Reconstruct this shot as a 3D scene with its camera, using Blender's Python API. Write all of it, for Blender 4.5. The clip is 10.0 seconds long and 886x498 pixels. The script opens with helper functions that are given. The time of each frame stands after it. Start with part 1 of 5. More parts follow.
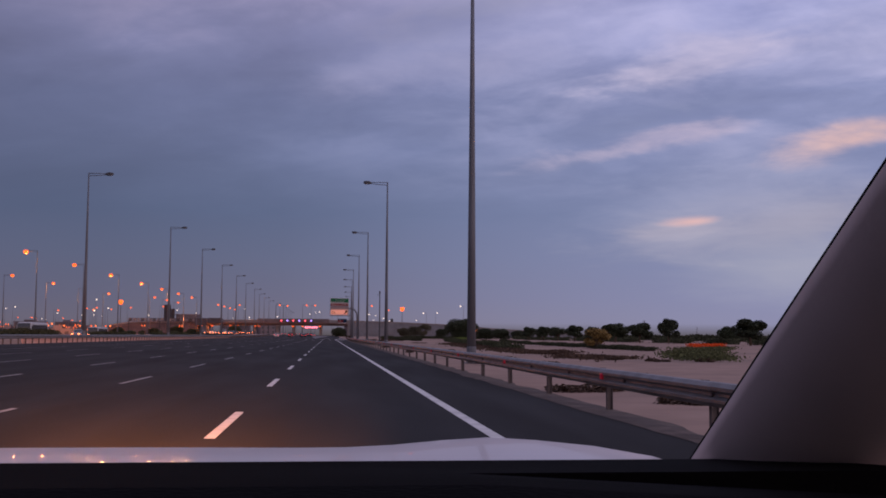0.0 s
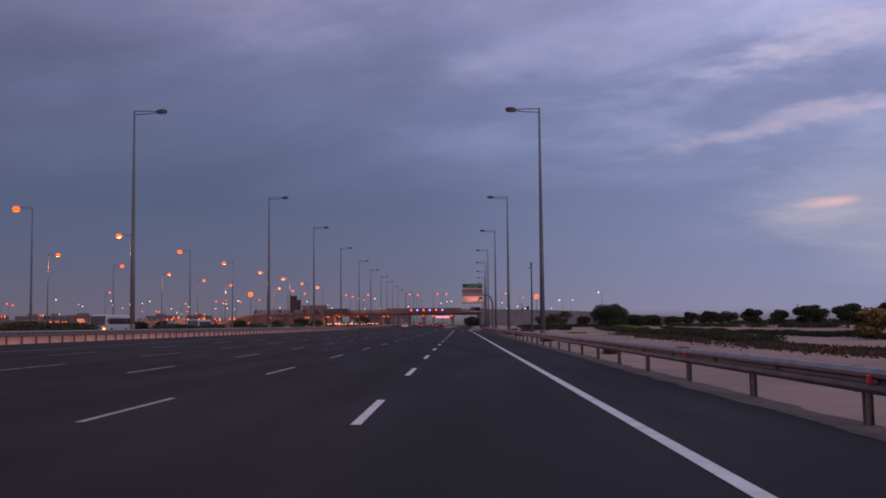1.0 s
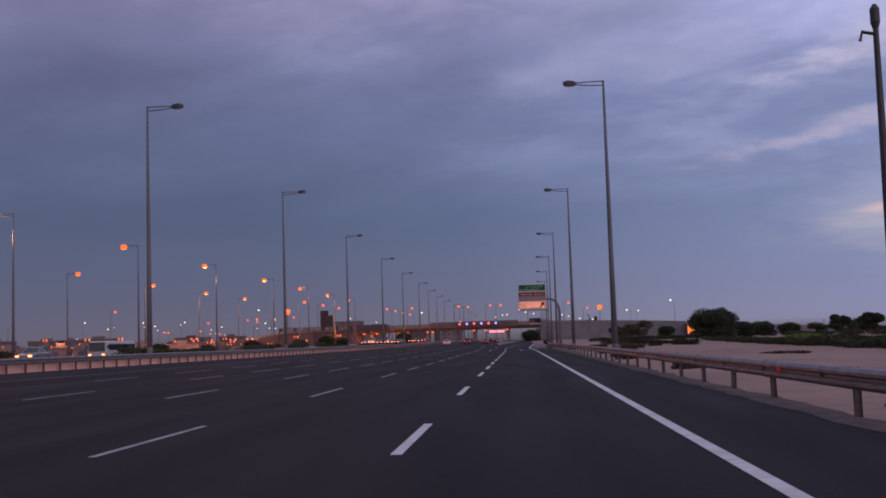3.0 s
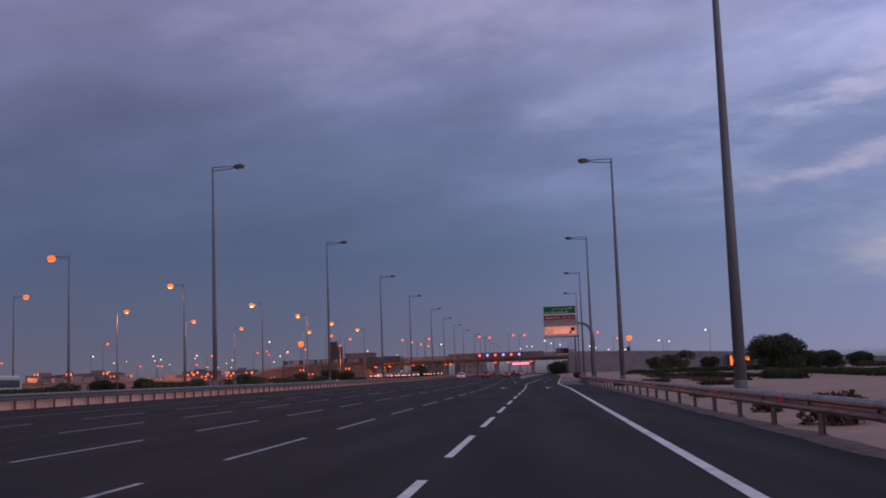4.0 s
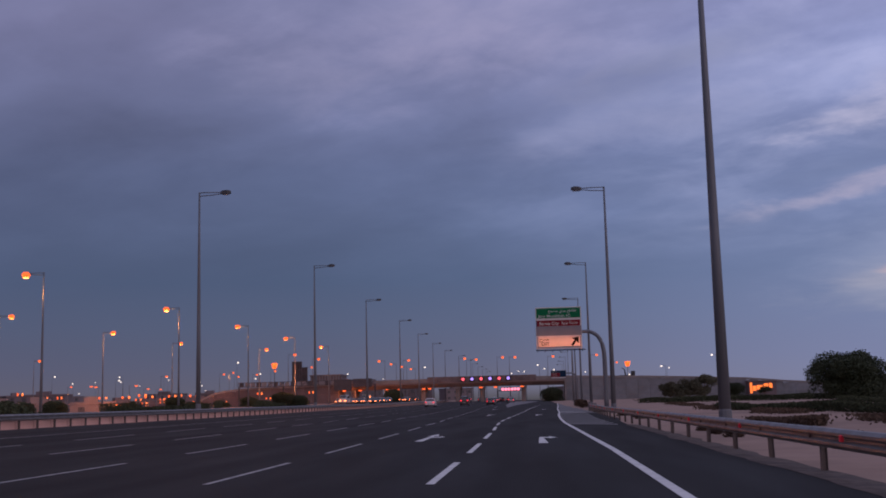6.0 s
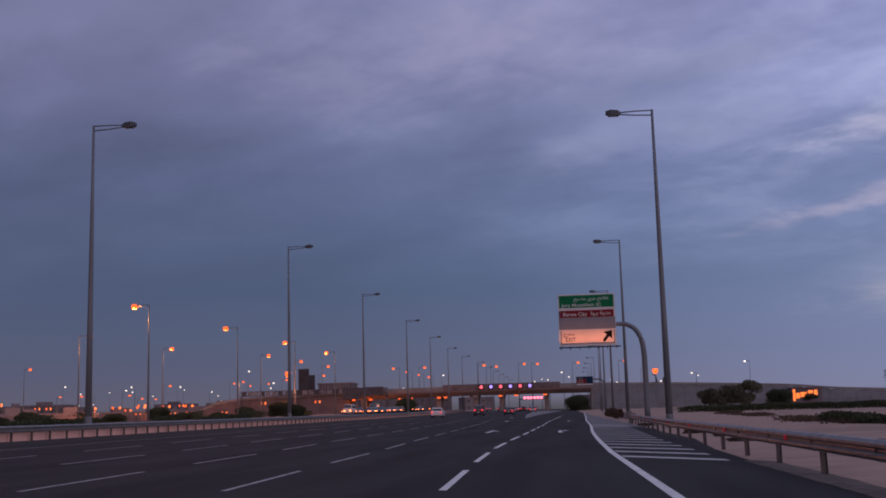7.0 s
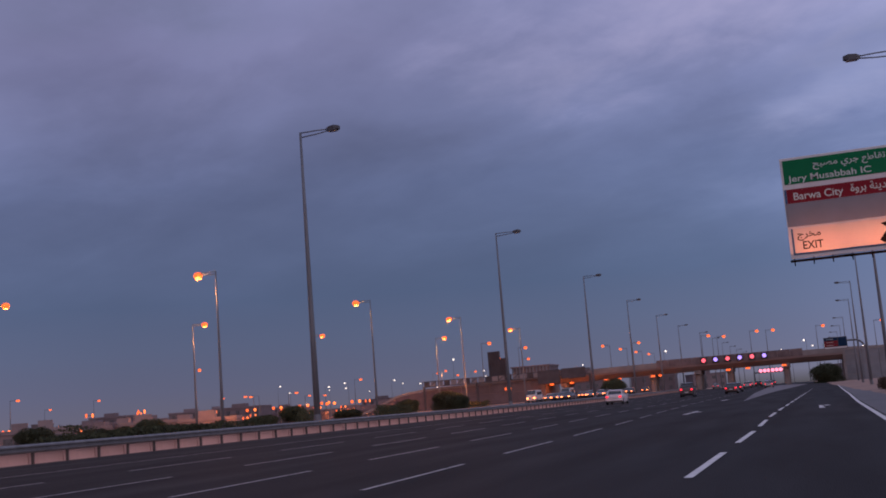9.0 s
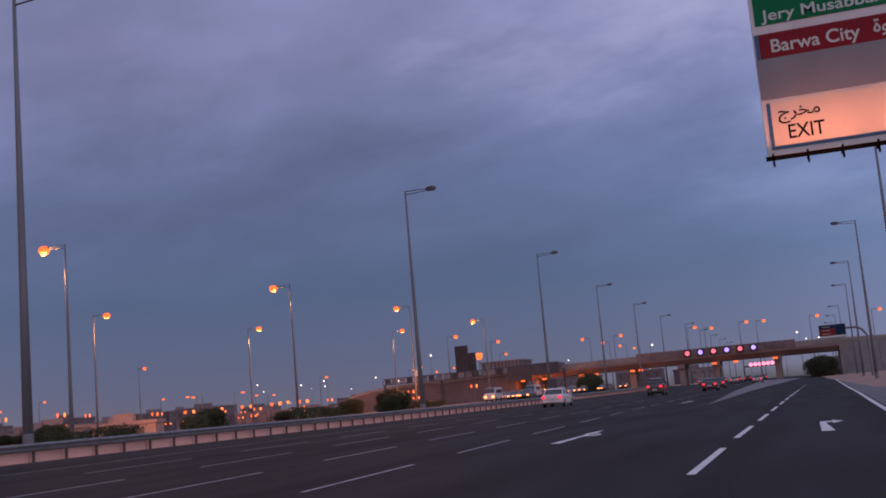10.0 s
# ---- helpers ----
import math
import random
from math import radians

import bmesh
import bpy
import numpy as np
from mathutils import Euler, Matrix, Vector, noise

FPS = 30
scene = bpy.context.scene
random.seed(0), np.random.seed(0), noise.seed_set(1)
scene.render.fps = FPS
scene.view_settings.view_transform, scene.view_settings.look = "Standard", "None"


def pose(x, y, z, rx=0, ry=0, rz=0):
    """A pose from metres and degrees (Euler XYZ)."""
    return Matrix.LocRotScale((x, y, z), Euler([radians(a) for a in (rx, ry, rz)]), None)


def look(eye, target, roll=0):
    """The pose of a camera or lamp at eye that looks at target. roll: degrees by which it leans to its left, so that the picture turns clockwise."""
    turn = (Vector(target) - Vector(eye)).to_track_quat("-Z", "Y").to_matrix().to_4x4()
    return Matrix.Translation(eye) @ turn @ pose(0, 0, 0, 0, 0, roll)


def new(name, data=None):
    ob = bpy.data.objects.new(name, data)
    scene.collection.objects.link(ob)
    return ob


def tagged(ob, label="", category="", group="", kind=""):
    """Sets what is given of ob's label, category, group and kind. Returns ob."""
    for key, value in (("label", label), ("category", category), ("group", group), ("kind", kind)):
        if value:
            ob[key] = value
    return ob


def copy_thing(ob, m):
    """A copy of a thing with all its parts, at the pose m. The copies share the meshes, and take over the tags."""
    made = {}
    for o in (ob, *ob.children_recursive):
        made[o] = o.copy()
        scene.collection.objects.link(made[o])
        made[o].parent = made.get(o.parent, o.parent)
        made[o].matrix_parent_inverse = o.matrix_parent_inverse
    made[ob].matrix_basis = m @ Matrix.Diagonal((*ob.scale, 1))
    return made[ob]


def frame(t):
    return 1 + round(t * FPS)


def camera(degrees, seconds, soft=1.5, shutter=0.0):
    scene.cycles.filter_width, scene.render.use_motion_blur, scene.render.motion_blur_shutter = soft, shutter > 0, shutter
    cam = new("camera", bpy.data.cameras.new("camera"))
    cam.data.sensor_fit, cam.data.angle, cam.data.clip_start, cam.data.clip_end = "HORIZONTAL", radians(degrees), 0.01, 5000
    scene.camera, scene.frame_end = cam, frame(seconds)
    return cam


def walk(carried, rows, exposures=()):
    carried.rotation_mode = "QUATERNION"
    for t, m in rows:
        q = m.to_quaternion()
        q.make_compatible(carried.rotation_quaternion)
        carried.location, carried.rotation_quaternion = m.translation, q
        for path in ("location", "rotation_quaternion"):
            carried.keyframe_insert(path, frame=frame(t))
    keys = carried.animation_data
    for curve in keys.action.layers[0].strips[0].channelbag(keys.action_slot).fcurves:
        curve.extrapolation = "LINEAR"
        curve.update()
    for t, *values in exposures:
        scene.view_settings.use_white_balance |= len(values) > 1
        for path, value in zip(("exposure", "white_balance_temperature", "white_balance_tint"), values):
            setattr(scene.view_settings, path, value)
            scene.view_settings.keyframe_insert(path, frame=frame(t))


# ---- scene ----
cam = camera(44.0, 10.0, soft=1.8, shutter=0.0)
# seconds, eye x y z, yaw, pitch, roll
ROWS = [
    (0.0, 1.276, -149.000, 1.140, -5.970, 4.528, -0.319),
    (0.5, 1.322, -130.800, 1.140, -1.526, 4.054, 0.654),
    (1.0, 1.219, -112.500, 1.140, 0.903, 3.968, 0.576),
    (1.5, 1.175, -94.200, 1.140, 1.982, 4.150, 0.522),
    (2.0, 1.302, -75.800, 1.140, 2.811, 4.473, 1.648),
    (3.5, 1.288, -17.800, 1.140, 4.473, 5.524, 1.875),
    (4.0, 1.382, 0.340, 1.140, 5.193, 6.622, 2.078),
    (4.5, 1.412, 13.880, 1.140, 5.006, 7.185, 1.631),
    (5.0, 1.453, 27.030, 1.140, 4.709, 7.605, 1.396),
    (6.5, 1.556, 66.730, 1.140, 5.006, 8.094, 1.551),
    (7.0, 1.616, 80.040, 1.140, 6.047, 8.458, 1.632),
    (7.5, 1.665, 93.300, 1.140, 8.287, 9.021, 2.085),
    (8.0, 1.693, 106.660, 1.140, 11.597, 9.443, 3.031),
    (8.5, 1.729, 120.030, 1.140, 15.523, 8.957, 3.980),
    (9.0, 1.781, 133.290, 1.140, 18.244, 8.357, 4.486),
    (9.5, 1.852, 146.540, 1.140, 18.718, 8.273, 4.828),
    (10.0, 1.908, 159.680, 1.140, 17.974, 8.173, 4.950),
]
walk(cam, [(t, pose(x, y, z, 90 + pitch, roll, yaw)) for t, x, y, z, yaw, pitch, roll in ROWS],
     [(0.0, 0.13, 7000, 16), (2.0, 0.16, 6850, 15), (3.5, 0.13, 6750, 12.5), (4.5, 0.05, 6500, 10), (5.5, -0.03, 6500, 10), (7.0, -0.04, 6500, 10), (8.0, -0.16, 6500, 10), (8.6, 0.04, 6450, 10), (9.3, 0.18, 6400, 9.5), (10.0, 0.25, 6350, 9)])

# ---- sky, light, exposure ----
world = bpy.data.worlds.new("dusk_sky")
scene.world = world
world.use_nodes = True
wt = world.node_tree
wt.nodes.clear()


def wn(kind, **kw):
    n = wt.nodes.new(kind)
    for k, v in kw.items():
        setattr(n, k, v)
    return n


def wlink(a, b):
    wt.links.new(a, b)


def wmath(op, a, b=None, clamp=False):
    n = wn("ShaderNodeMath", operation=op, use_clamp=clamp)
    for i, v in enumerate((a, b)):
        if v is None:
            continue
        if isinstance(v, (int, float)):
            n.inputs[i].default_value = v
        else:
            wlink(v, n.inputs[i])
    return n.outputs[0]


def wmix(fac, a, b, blend="MIX"):
    n = wn("ShaderNodeMix", data_type="RGBA", blend_type=blend)
    for i, v in ((0, fac), (6, a), (7, b)):
        if isinstance(v, (int, float)):
            n.inputs[i].default_value = v
        elif isinstance(v, tuple):
            n.inputs[i].default_value = (*v, 1)
        else:
            wlink(v, n.inputs[i])
    return n.outputs[2]


def wramp(fac, stops):
    n = wn("ShaderNodeValToRGB")
    r = n.color_ramp
    while len(r.elements) < len(stops):
        r.elements.new(0.5)
    for e, (p, c) in zip(r.elements, stops):
        e.position, e.color = p, (*c, 1) if isinstance(c, tuple) else (c, c, c, 1)
    wlink(fac, n.inputs[0])
    return n.outputs[0]


tc = wn("ShaderNodeTexCoord")
sep = wn("ShaderNodeSeparateXYZ")
wlink(tc.outputs["Generated"], sep.inputs[0])
DX, DY, DZ = sep.outputs
# a cloud deck seen in perspective: the direction laid onto a flat layer overhead
up = wmath("ADD", wmath("MAXIMUM", DZ, 0.0), 0.20)
cloud_xy = wn("ShaderNodeCombineXYZ")
wlink(wmath("DIVIDE", DX, up), cloud_xy.inputs[0])
wlink(wmath("DIVIDE", DY, up), cloud_xy.inputs[1])
azim, elev = wmath("ARCTAN2", DX, DY), wmath("ARCSINE", DZ)


def wnoise(scale, detail, rough, warp=0.0, long=2.0, turn=-53, shift=0.0):
    """Cloud noise drawn out along the wind."""
    m = wn("ShaderNodeMapping", vector_type="TEXTURE")
    m.inputs["Rotation"].default_value = (0, 0, radians(turn))
    m.inputs["Scale"].default_value = (long, 1.0, 1)
    m.inputs["Location"].default_value = (shift, shift * 0.7, 0)
    wlink(cloud_xy.outputs[0], m.inputs[0])
    n = wn("ShaderNodeTexNoise")
    n.inputs["Scale"].default_value, n.inputs["Detail"].default_value = scale, detail
    n.inputs["Roughness"].default_value, n.inputs["Distortion"].default_value = rough, warp
    wlink(m.outputs[0], n.inputs["Vector"])
    return n.outputs["Fac"]


def wsum(*terms):
    r = None
    for v, k in terms:
        x = wmath("MULTIPLY", v, k)
        r = x if r is None else wmath("ADD", r, x)
    return r


big, mid, fine = wnoise(1.0, 2, 0.45, 0.1, 1.3, -30), wnoise(2.3, 5, 0.54, 0.3, 1.45, -22, 3.1), wnoise(4.4, 6, 0.57, 0.35, 1.2, -26, 7.7)
wisp = wnoise(7.5, 6, 0.57, 0.3, 1.15, -30, 12.3)


def cloud(az, el, wide, tall, rise, ragged=0.9):
    """A soft long cloud towards az, el (degrees), rising to the right."""
    du, dv = wmath("SUBTRACT", azim, radians(az)), wmath("SUBTRACT", elev, radians(el))
    c, s_ = math.cos(radians(rise)), math.sin(radians(rise))
    u = wmath("DIVIDE", wsum((du, c), (dv, s_)), radians(wide))
    v = wmath("DIVIDE", wsum((du, -s_), (dv, c)), radians(tall))
    d = wmath("SQRT", wmath("ADD", wmath("MULTIPLY", u, u), wmath("MULTIPLY", v, v)))
    d = wmath("ADD", d, wmath("MULTIPLY", wmath("SUBTRACT", wsum((fine, 0.6), (mid, 0.6)), 0.6), -ragged * 3.0))
    n = wn("ShaderNodeMapRange", interpolation_type="SMOOTHSTEP")
    for i, x in enumerate((1.15, 0.0, 0.0, 1.0)):
        n.inputs[i + 1].default_value = x
    wlink(d, n.inputs[0])
    return n.outputs[0]


# 0 at the left of the road, 1 to its right, where the sun went down
side = wmath("ADD", wmath("MULTIPLY", DX, 1.2), 0.45, True)
height = wramp(DZ, [(0.0, (0.165, 0.142, 0.198)), (0.035, (0.138, 0.138, 0.228)), (0.07, (0.118, 0.135, 0.235)), (0.11, (0.097, 0.124, 0.228)),
                    (0.21, (0.118, 0.136, 0.258)), (0.33, (0.182, 0.176, 0.320)), (0.6, (0.22, 0.215, 0.36)), (1.0, (0.27, 0.26, 0.40))])
tone = wramp(wsum((big, 0.5), (mid, 0.38), (fine, 0.12)), [(0.36, 0.76), (0.5, 1.0), (0.63, 1.34)])
above = wramp(DZ, [(0.09, 0.0), (0.15, 0.45), (0.23, 1.0)])     # the haze near the horizon is smooth
tone = wmix(above, (1.0, 1.0, 1.0), tone)
sky_base = wmix(1.0, height, tone, "MULTIPLY")
across = wmath("ADD", wmath("MULTIPLY", DX, 0.8), 0.6, True)
high = wmix(wramp(across, [(0.22, 0.0), (0.42, 1.0)]), wramp(DZ, [(0.05, 0.92), (0.14, 1.0), (0.26, 1.08), (0.36, 1.10)]), wramp(DZ, [(0.05, 0.92), (0.14, 1.0), (0.26, 1.34), (0.36, 1.47)]))
spread = wramp(across, [(0.04, 1.0), (0.15, 0.88), (0.27, 0.88), (0.44, 0.95), (0.6, 1.15), (0.76, 1.48), (0.88, 1.75), (0.976, 1.95)])
sky_base = wmix(1.0, sky_base, wmix(1.0, spread, high, "MULTIPLY"), "MULTIPLY")
right = wramp(side, [(0.40, 0.0), (0.72, 0.50), (1.0, 0.85)])
sky_base = wmix(wmath("MULTIPLY", right, 0.72), sky_base, wmix(1.0, (0.235, 0.258, 0.455), tone, "MULTIPLY"))
# brighter breaks in the deck, pale violet, mostly on the sunset side
breaks = wramp(wsum((mid, 0.5), (fine, 0.5)), [(0.47, 0.0), (0.56, 0.45), (0.68, 1.0)])
breaks = wmath("MULTIPLY", breaks, wmath("MULTIPLY", wramp(side, [(0.35, 0.0), (0.7, 0.7), (0.95, 1.0)]), wramp(DZ, [(0.12, 0.0), (0.20, 1.0)])))
sky_base = wmix(wmath("MULTIPLY", breaks, 0.65, True), sky_base, (0.42, 0.41, 0.64))
shreds = wramp(wsum((wisp, 0.5), (fine, 0.5)), [(0.37, 0.25), (0.47, 0.7), (0.58, 1.0)])
# long soft bands: pale violet ones high up, darker ones between, pink-lit ones near the horizon
for az, el, wide, tall, rise, rag, amount, tint in (
        (-5, 19.0, 12, 3.8, 2, 0.9, 0.72, (0.34, 0.305, 0.50)), (-34, 21, 10, 3.0, 4, 0.7, 0.55, (0.115, 0.125, 0.215)), (4, 13.6, 9, 1.5, 12, 0.8, 0.42, (0.26, 0.26, 0.44)),
        (10, 17.5, 8, 1.4, 17, 0.7, 0.45, (0.36, 0.36, 0.58)), (5, 16.2, 10, 1.3, 14, 0.7, 0.40, (0.13, 0.138, 0.25)), (-15, 16.0, 14, 1.6, 6, 0.7, 0.12, (0.095, 0.108, 0.20)),
        (17, 11.2, 7, 0.9, 12, 0.6, 0.40, (0.16, 0.19, 0.34)), (18.4, 13.8, 5.0, 1.0, 12, 1.8, 0.62, (0.50, 0.45, 0.64)), (17.8, 10.4, 5.5, 0.7, 13, 1.9, 0.55, (0.50, 0.41, 0.56)), (13.5, 9.3, 4.0, 0.5, 9, 1.8, 0.38, (0.44, 0.38, 0.54)), (26.5, 9.8, 4.0, 1.0, 12, 1.0, 0.80, (0.72, 0.45, 0.43)),
        (24, 5.9, 11, 2.0, 7, 0.5, 0.70, (0.37, 0.34, 0.44)), (18.5, 5.6, 4.2, 0.55, 6, 0.9, 0.45, (0.55, 0.46, 0.52)), (18.9, 5.9, 1.8, 0.32, 4, 0.8, 0.75, (1.0, 0.52, 0.42)), (21, 7.0, 9, 3.0, 8, 0.6, 0.45, (0.37, 0.38, 0.57)), (25, 3.5, 8, 2.4, 2, 0.3, 0.65, (0.38, 0.38, 0.50))):
    sky_base = wmix(wmath("MULTIPLY", wmath("MULTIPLY", cloud(az, el, wide, tall, rise, rag), shreds if el > 8 else 1.0), amount, True), sky_base, tint)
# torn small cloudlets, stronger on the sunset side
torn = wramp(wsum((wisp, 0.6), (fine, 0.4)), [(0.34, (0.80, 0.82, 0.86)), (0.5, (1.0, 1.0, 1.0)), (0.66, (1.24, 1.20, 1.15))])
sky_base = wmix(wmath("MULTIPLY", above, wramp(side, [(0.2, 0.2), (0.75, 0.75)])), sky_base, wmix(1.0, sky_base, torn, "MULTIPLY"))
sky_base = wmix(1.0, sky_base, (0.925, 1.0, 0.975), "MULTIPLY")
sky_base = wmix(1.0, sky_base, wramp(across, [(0.18, (1.03, 0.995, 1.0)), (0.42, (1.0, 1.0, 1.0))]), "MULTIPLY")   # dustier air over the town
# the afterglow grows towards the west, right of and behind the road
west = wmath("ADD", wmath("MULTIPLY", DX, 0.72), wmath("MULTIPLY", DY, -0.70))
glow = wramp(wmath("ADD", wmath("MULTIPLY", west, 0.5), 0.5), [(0.50, 0.0), (0.75, 0.40), (1.0, 1.0)])
glow = wmath("MULTIPLY", glow, wramp(DZ, [(0.0, 1.0), (0.35, 0.6), (0.8, 0.1)]))
sky_base = wmix(glow, sky_base, (1.30, 1.0, 1.06))
sky_base = wmix(wramp(DZ, [(0.0, 0.0), (0.012, 1.0)]), (0.085, 0.08, 0.095), sky_base)
bg = wn("ShaderNodeBackground")
wlink(sky_base, bg.inputs[0])
bg.inputs[1].default_value = 1.0
wlink(bg.outputs[0], wn("ShaderNodeOutputWorld").inputs[0])


# ---- materials ----
def material(name, colour, rough=0.7, metal=0.0, vary=0.15, scale=3.0, bump=0.0, bump_scale=30.0, stain=None, stain_scale=0.15,
             stain_amount=0.5, emit=None, power=0.0, random_tint=0.0, spec=0.5, clear=0.0, stretch=(1, 1, 1), coord="Object"):
    m = bpy.data.materials.new(name)
    m.use_nodes = True
    t = m.node_tree
    b = t.nodes["Principled BSDF"]
    b.inputs["Roughness"].default_value, b.inputs["Metallic"].default_value = rough, metal
    b.inputs["Specular IOR Level"].default_value = spec
    b.inputs["Coat Weight"].default_value = clear
    tex = t.nodes.new("ShaderNodeTexCoord")
    mp = t.nodes.new("ShaderNodeMapping")
    mp.inputs["Scale"].default_value = stretch
    t.links.new(tex.outputs[coord], mp.inputs[0])

    def noise_of(sc, detail=4):
        n = t.nodes.new("ShaderNodeTexNoise")
        n.inputs["Scale"].default_value, n.inputs["Detail"].default_value = sc, detail
        t.links.new(mp.outputs[0], n.inputs["Vector"])
        return n.outputs["Fac"]

    def mix(fac, a, bb, blend="MIX"):
        n = t.nodes.new("ShaderNodeMix")
        n.data_type, n.blend_type = "RGBA", blend
        for i, v in ((0, fac), (6, a), (7, bb)):
            if isinstance(v, (int, float)):
                n.inputs[i].default_value = v
            elif isinstance(v, tuple):
                n.inputs[i].default_value = (*v[:3], 1)
            else:
                t.links.new(v, n.inputs[i])
        return n.outputs[2]

    def ramp(fac, lo, hi, a=0.0, bb=1.0):
        n = t.nodes.new("ShaderNodeMapRange")
        n.inputs[1].default_value, n.inputs[2].default_value, n.inputs[3].default_value, n.inputs[4].default_value = lo, hi, a, bb
        t.links.new(fac, n.inputs[0])
        return n.outputs[0]

    dark = tuple(max(0.0, c * (1 - vary)) for c in colour)
    pale = tuple(min(1.0, c * (1 + vary)) for c in colour)
    col = mix(ramp(noise_of(scale, 6), 0.3, 0.7), dark, pale)
    if stain:
        col = mix(ramp(noise_of(stain_scale, 5), 0.48, 0.66, 0.0, stain_amount), col, stain)
    if random_tint:
        info = t.nodes.new("ShaderNodeObjectInfo")
        col = mix(1.0, col, mix(info.outputs["Random"], (1 - random_tint,) * 3, (1 + random_tint,) * 3), "MULTIPLY")
    t.links.new(col, b.inputs["Base Color"])
    rr = ramp(noise_of(scale * 0.7, 3), 0.3, 0.7, max(0.0, rough - 0.08), min(1.0, rough + 0.08))
    t.links.new(rr, b.inputs["Roughness"])
    if bump:
        n = t.nodes.new("ShaderNodeBump")
        n.inputs["Strength"].default_value, n.inputs["Distance"].default_value = bump, 0.02
        t.links.new(noise_of(bump_scale, 5), n.inputs["Height"])
        t.links.new(n.outputs[0], b.inputs["Normal"])
    if emit:
        b.inputs["Emission Color"].default_value, b.inputs["Emission Strength"].default_value = (*emit, 1), power
    return m


M_asphalt = material("asphalt", (0.0205, 0.0184, 0.0188), 0.85, vary=0.22, scale=0.9, bump=0.5, bump_scale=55, stain=(0.0150, 0.0142, 0.0150), stain_scale=0.05, stain_amount=0.7, stretch=(1, 0.12, 1), spec=0.12)
def add_tracks(m, period, depth):
    """Two darker polished wheel tracks in every lane."""
    t = m.node_tree
    b = t.nodes["Principled BSDF"]
    old = b.inputs["Base Color"].links[0].from_socket
    tex, sep_ = t.nodes.new("ShaderNodeTexCoord"), t.nodes.new("ShaderNodeSeparateXYZ")
    t.links.new(tex.outputs["Object"], sep_.inputs[0])
    wave = t.nodes.new("ShaderNodeMath")
    wave.operation = "MULTIPLY"
    wave.inputs[1].default_value = 4 * math.pi / period
    t.links.new(sep_.outputs[0], wave.inputs[0])
    cos_ = t.nodes.new("ShaderNodeMath")
    cos_.operation = "COSINE"
    t.links.new(wave.outputs[0], cos_.inputs[0])
    rng_ = t.nodes.new("ShaderNodeMapRange")
    for i, v in enumerate((-1.0, 1.0, 1.0 - depth, 1.0 + depth)):
        rng_.inputs[i + 1].default_value = v
    t.links.new(cos_.outputs[0], rng_.inputs[0])
    mul = t.nodes.new("ShaderNodeVectorMath")
    mul.operation = "SCALE"
    t.links.new(old, mul.inputs[0])
    t.links.new(rng_.outputs[0], mul.inputs["Scale"])
    t.links.new(mul.outputs[0], b.inputs["Base Color"])


add_tracks(M_asphalt, 3.2, 0.10)
M_paving = material("pale_paving", (0.125, 0.118, 0.12), 0.8, vary=0.18, scale=1.2, bump=0.3, stain=(0.085, 0.08, 0.082), stain_scale=0.3, spec=0.3)
M_hatch = material("hatch_paint", (0.40, 0.375, 0.37), 0.7, vary=0.18, scale=5, stain=(0.20, 0.185, 0.185), stain_scale=0.9, stain_amount=0.7, spec=0.3)
M_gore = material("pale_gore", (0.165, 0.155, 0.16), 0.8, vary=0.12, scale=1.0, stain=(0.11, 0.10, 0.105), stain_scale=0.2, spec=0.2)
M_grit = material("dusty_grit", (0.112, 0.086, 0.076), 0.95, vary=0.3, scale=4, bump=0.5, bump_scale=40, stain=(0.072, 0.058, 0.054), stain_scale=1.1, stain_amount=0.7, spec=0.15)
M_trim = material("brown_grey_trim", (0.58, 0.48, 0.46), 0.8, vary=0.1, bump=0.05, bump_scale=150)
M_line = material("road_paint", (0.60, 0.575, 0.55), 0.6, vary=0.12, scale=5, stain=(0.34, 0.32, 0.31), stain_scale=1.3, stain_amount=0.55, spec=0.4)
# road paint darkened for lines outside the headlights' reach, with wear stains
M_dim_worn = material("dim_worn_paint", (0.34, 0.325, 0.32), 0.7, vary=0.2, scale=6, stain=(0.12, 0.115, 0.115), stain_scale=1.1, stain_amount=0.8, spec=0.3)
M_sand = material("sand", (0.30, 0.200, 0.160), 0.95, vary=0.14, scale=0.7, bump=0.6, bump_scale=6, stain=(0.20, 0.14, 0.112), stain_scale=0.09, stain_amount=0.75, spec=0.15)
M_scrub = material("dry_scrub", (0.078, 0.052, 0.038), 0.9, vary=0.4, scale=6, random_tint=0.25, spec=0.2)
M_hedge = material("dark_hedge", (0.045, 0.052, 0.028), 0.85, vary=0.4, scale=5, random_tint=0.2, spec=0.2)
M_grass = material("grass", (0.10, 0.14, 0.035), 0.9, vary=0.3, scale=2, spec=0.2)
M_rough = material("rough_grass", (0.075, 0.085, 0.038), 0.9, vary=0.35, scale=2, spec=0.2)
# orange-red that paints the glow on a lit strip of ground
M_orange_strip = material("orange_lit_strip", (0.75, 0.10, 0.02), 0.8, vary=0.3, scale=3, spec=0.2)
M_leaf = material("tree_leaf", (0.038, 0.048, 0.024), 0.75, vary=0.4, scale=3, random_tint=0.25, spec=0.3)
M_leaf_dry = material("yellowed_leaf", (0.20, 0.13, 0.04), 0.8, vary=0.3, scale=3, spec=0.3)
M_leaf_pale = material("dusty_leaf", (0.085, 0.080, 0.052), 0.85, vary=0.4, scale=3, random_tint=0.2, spec=0.2)
M_bark = material("bark", (0.09, 0.06, 0.04), 0.9, vary=0.3, scale=14, bump=0.6)
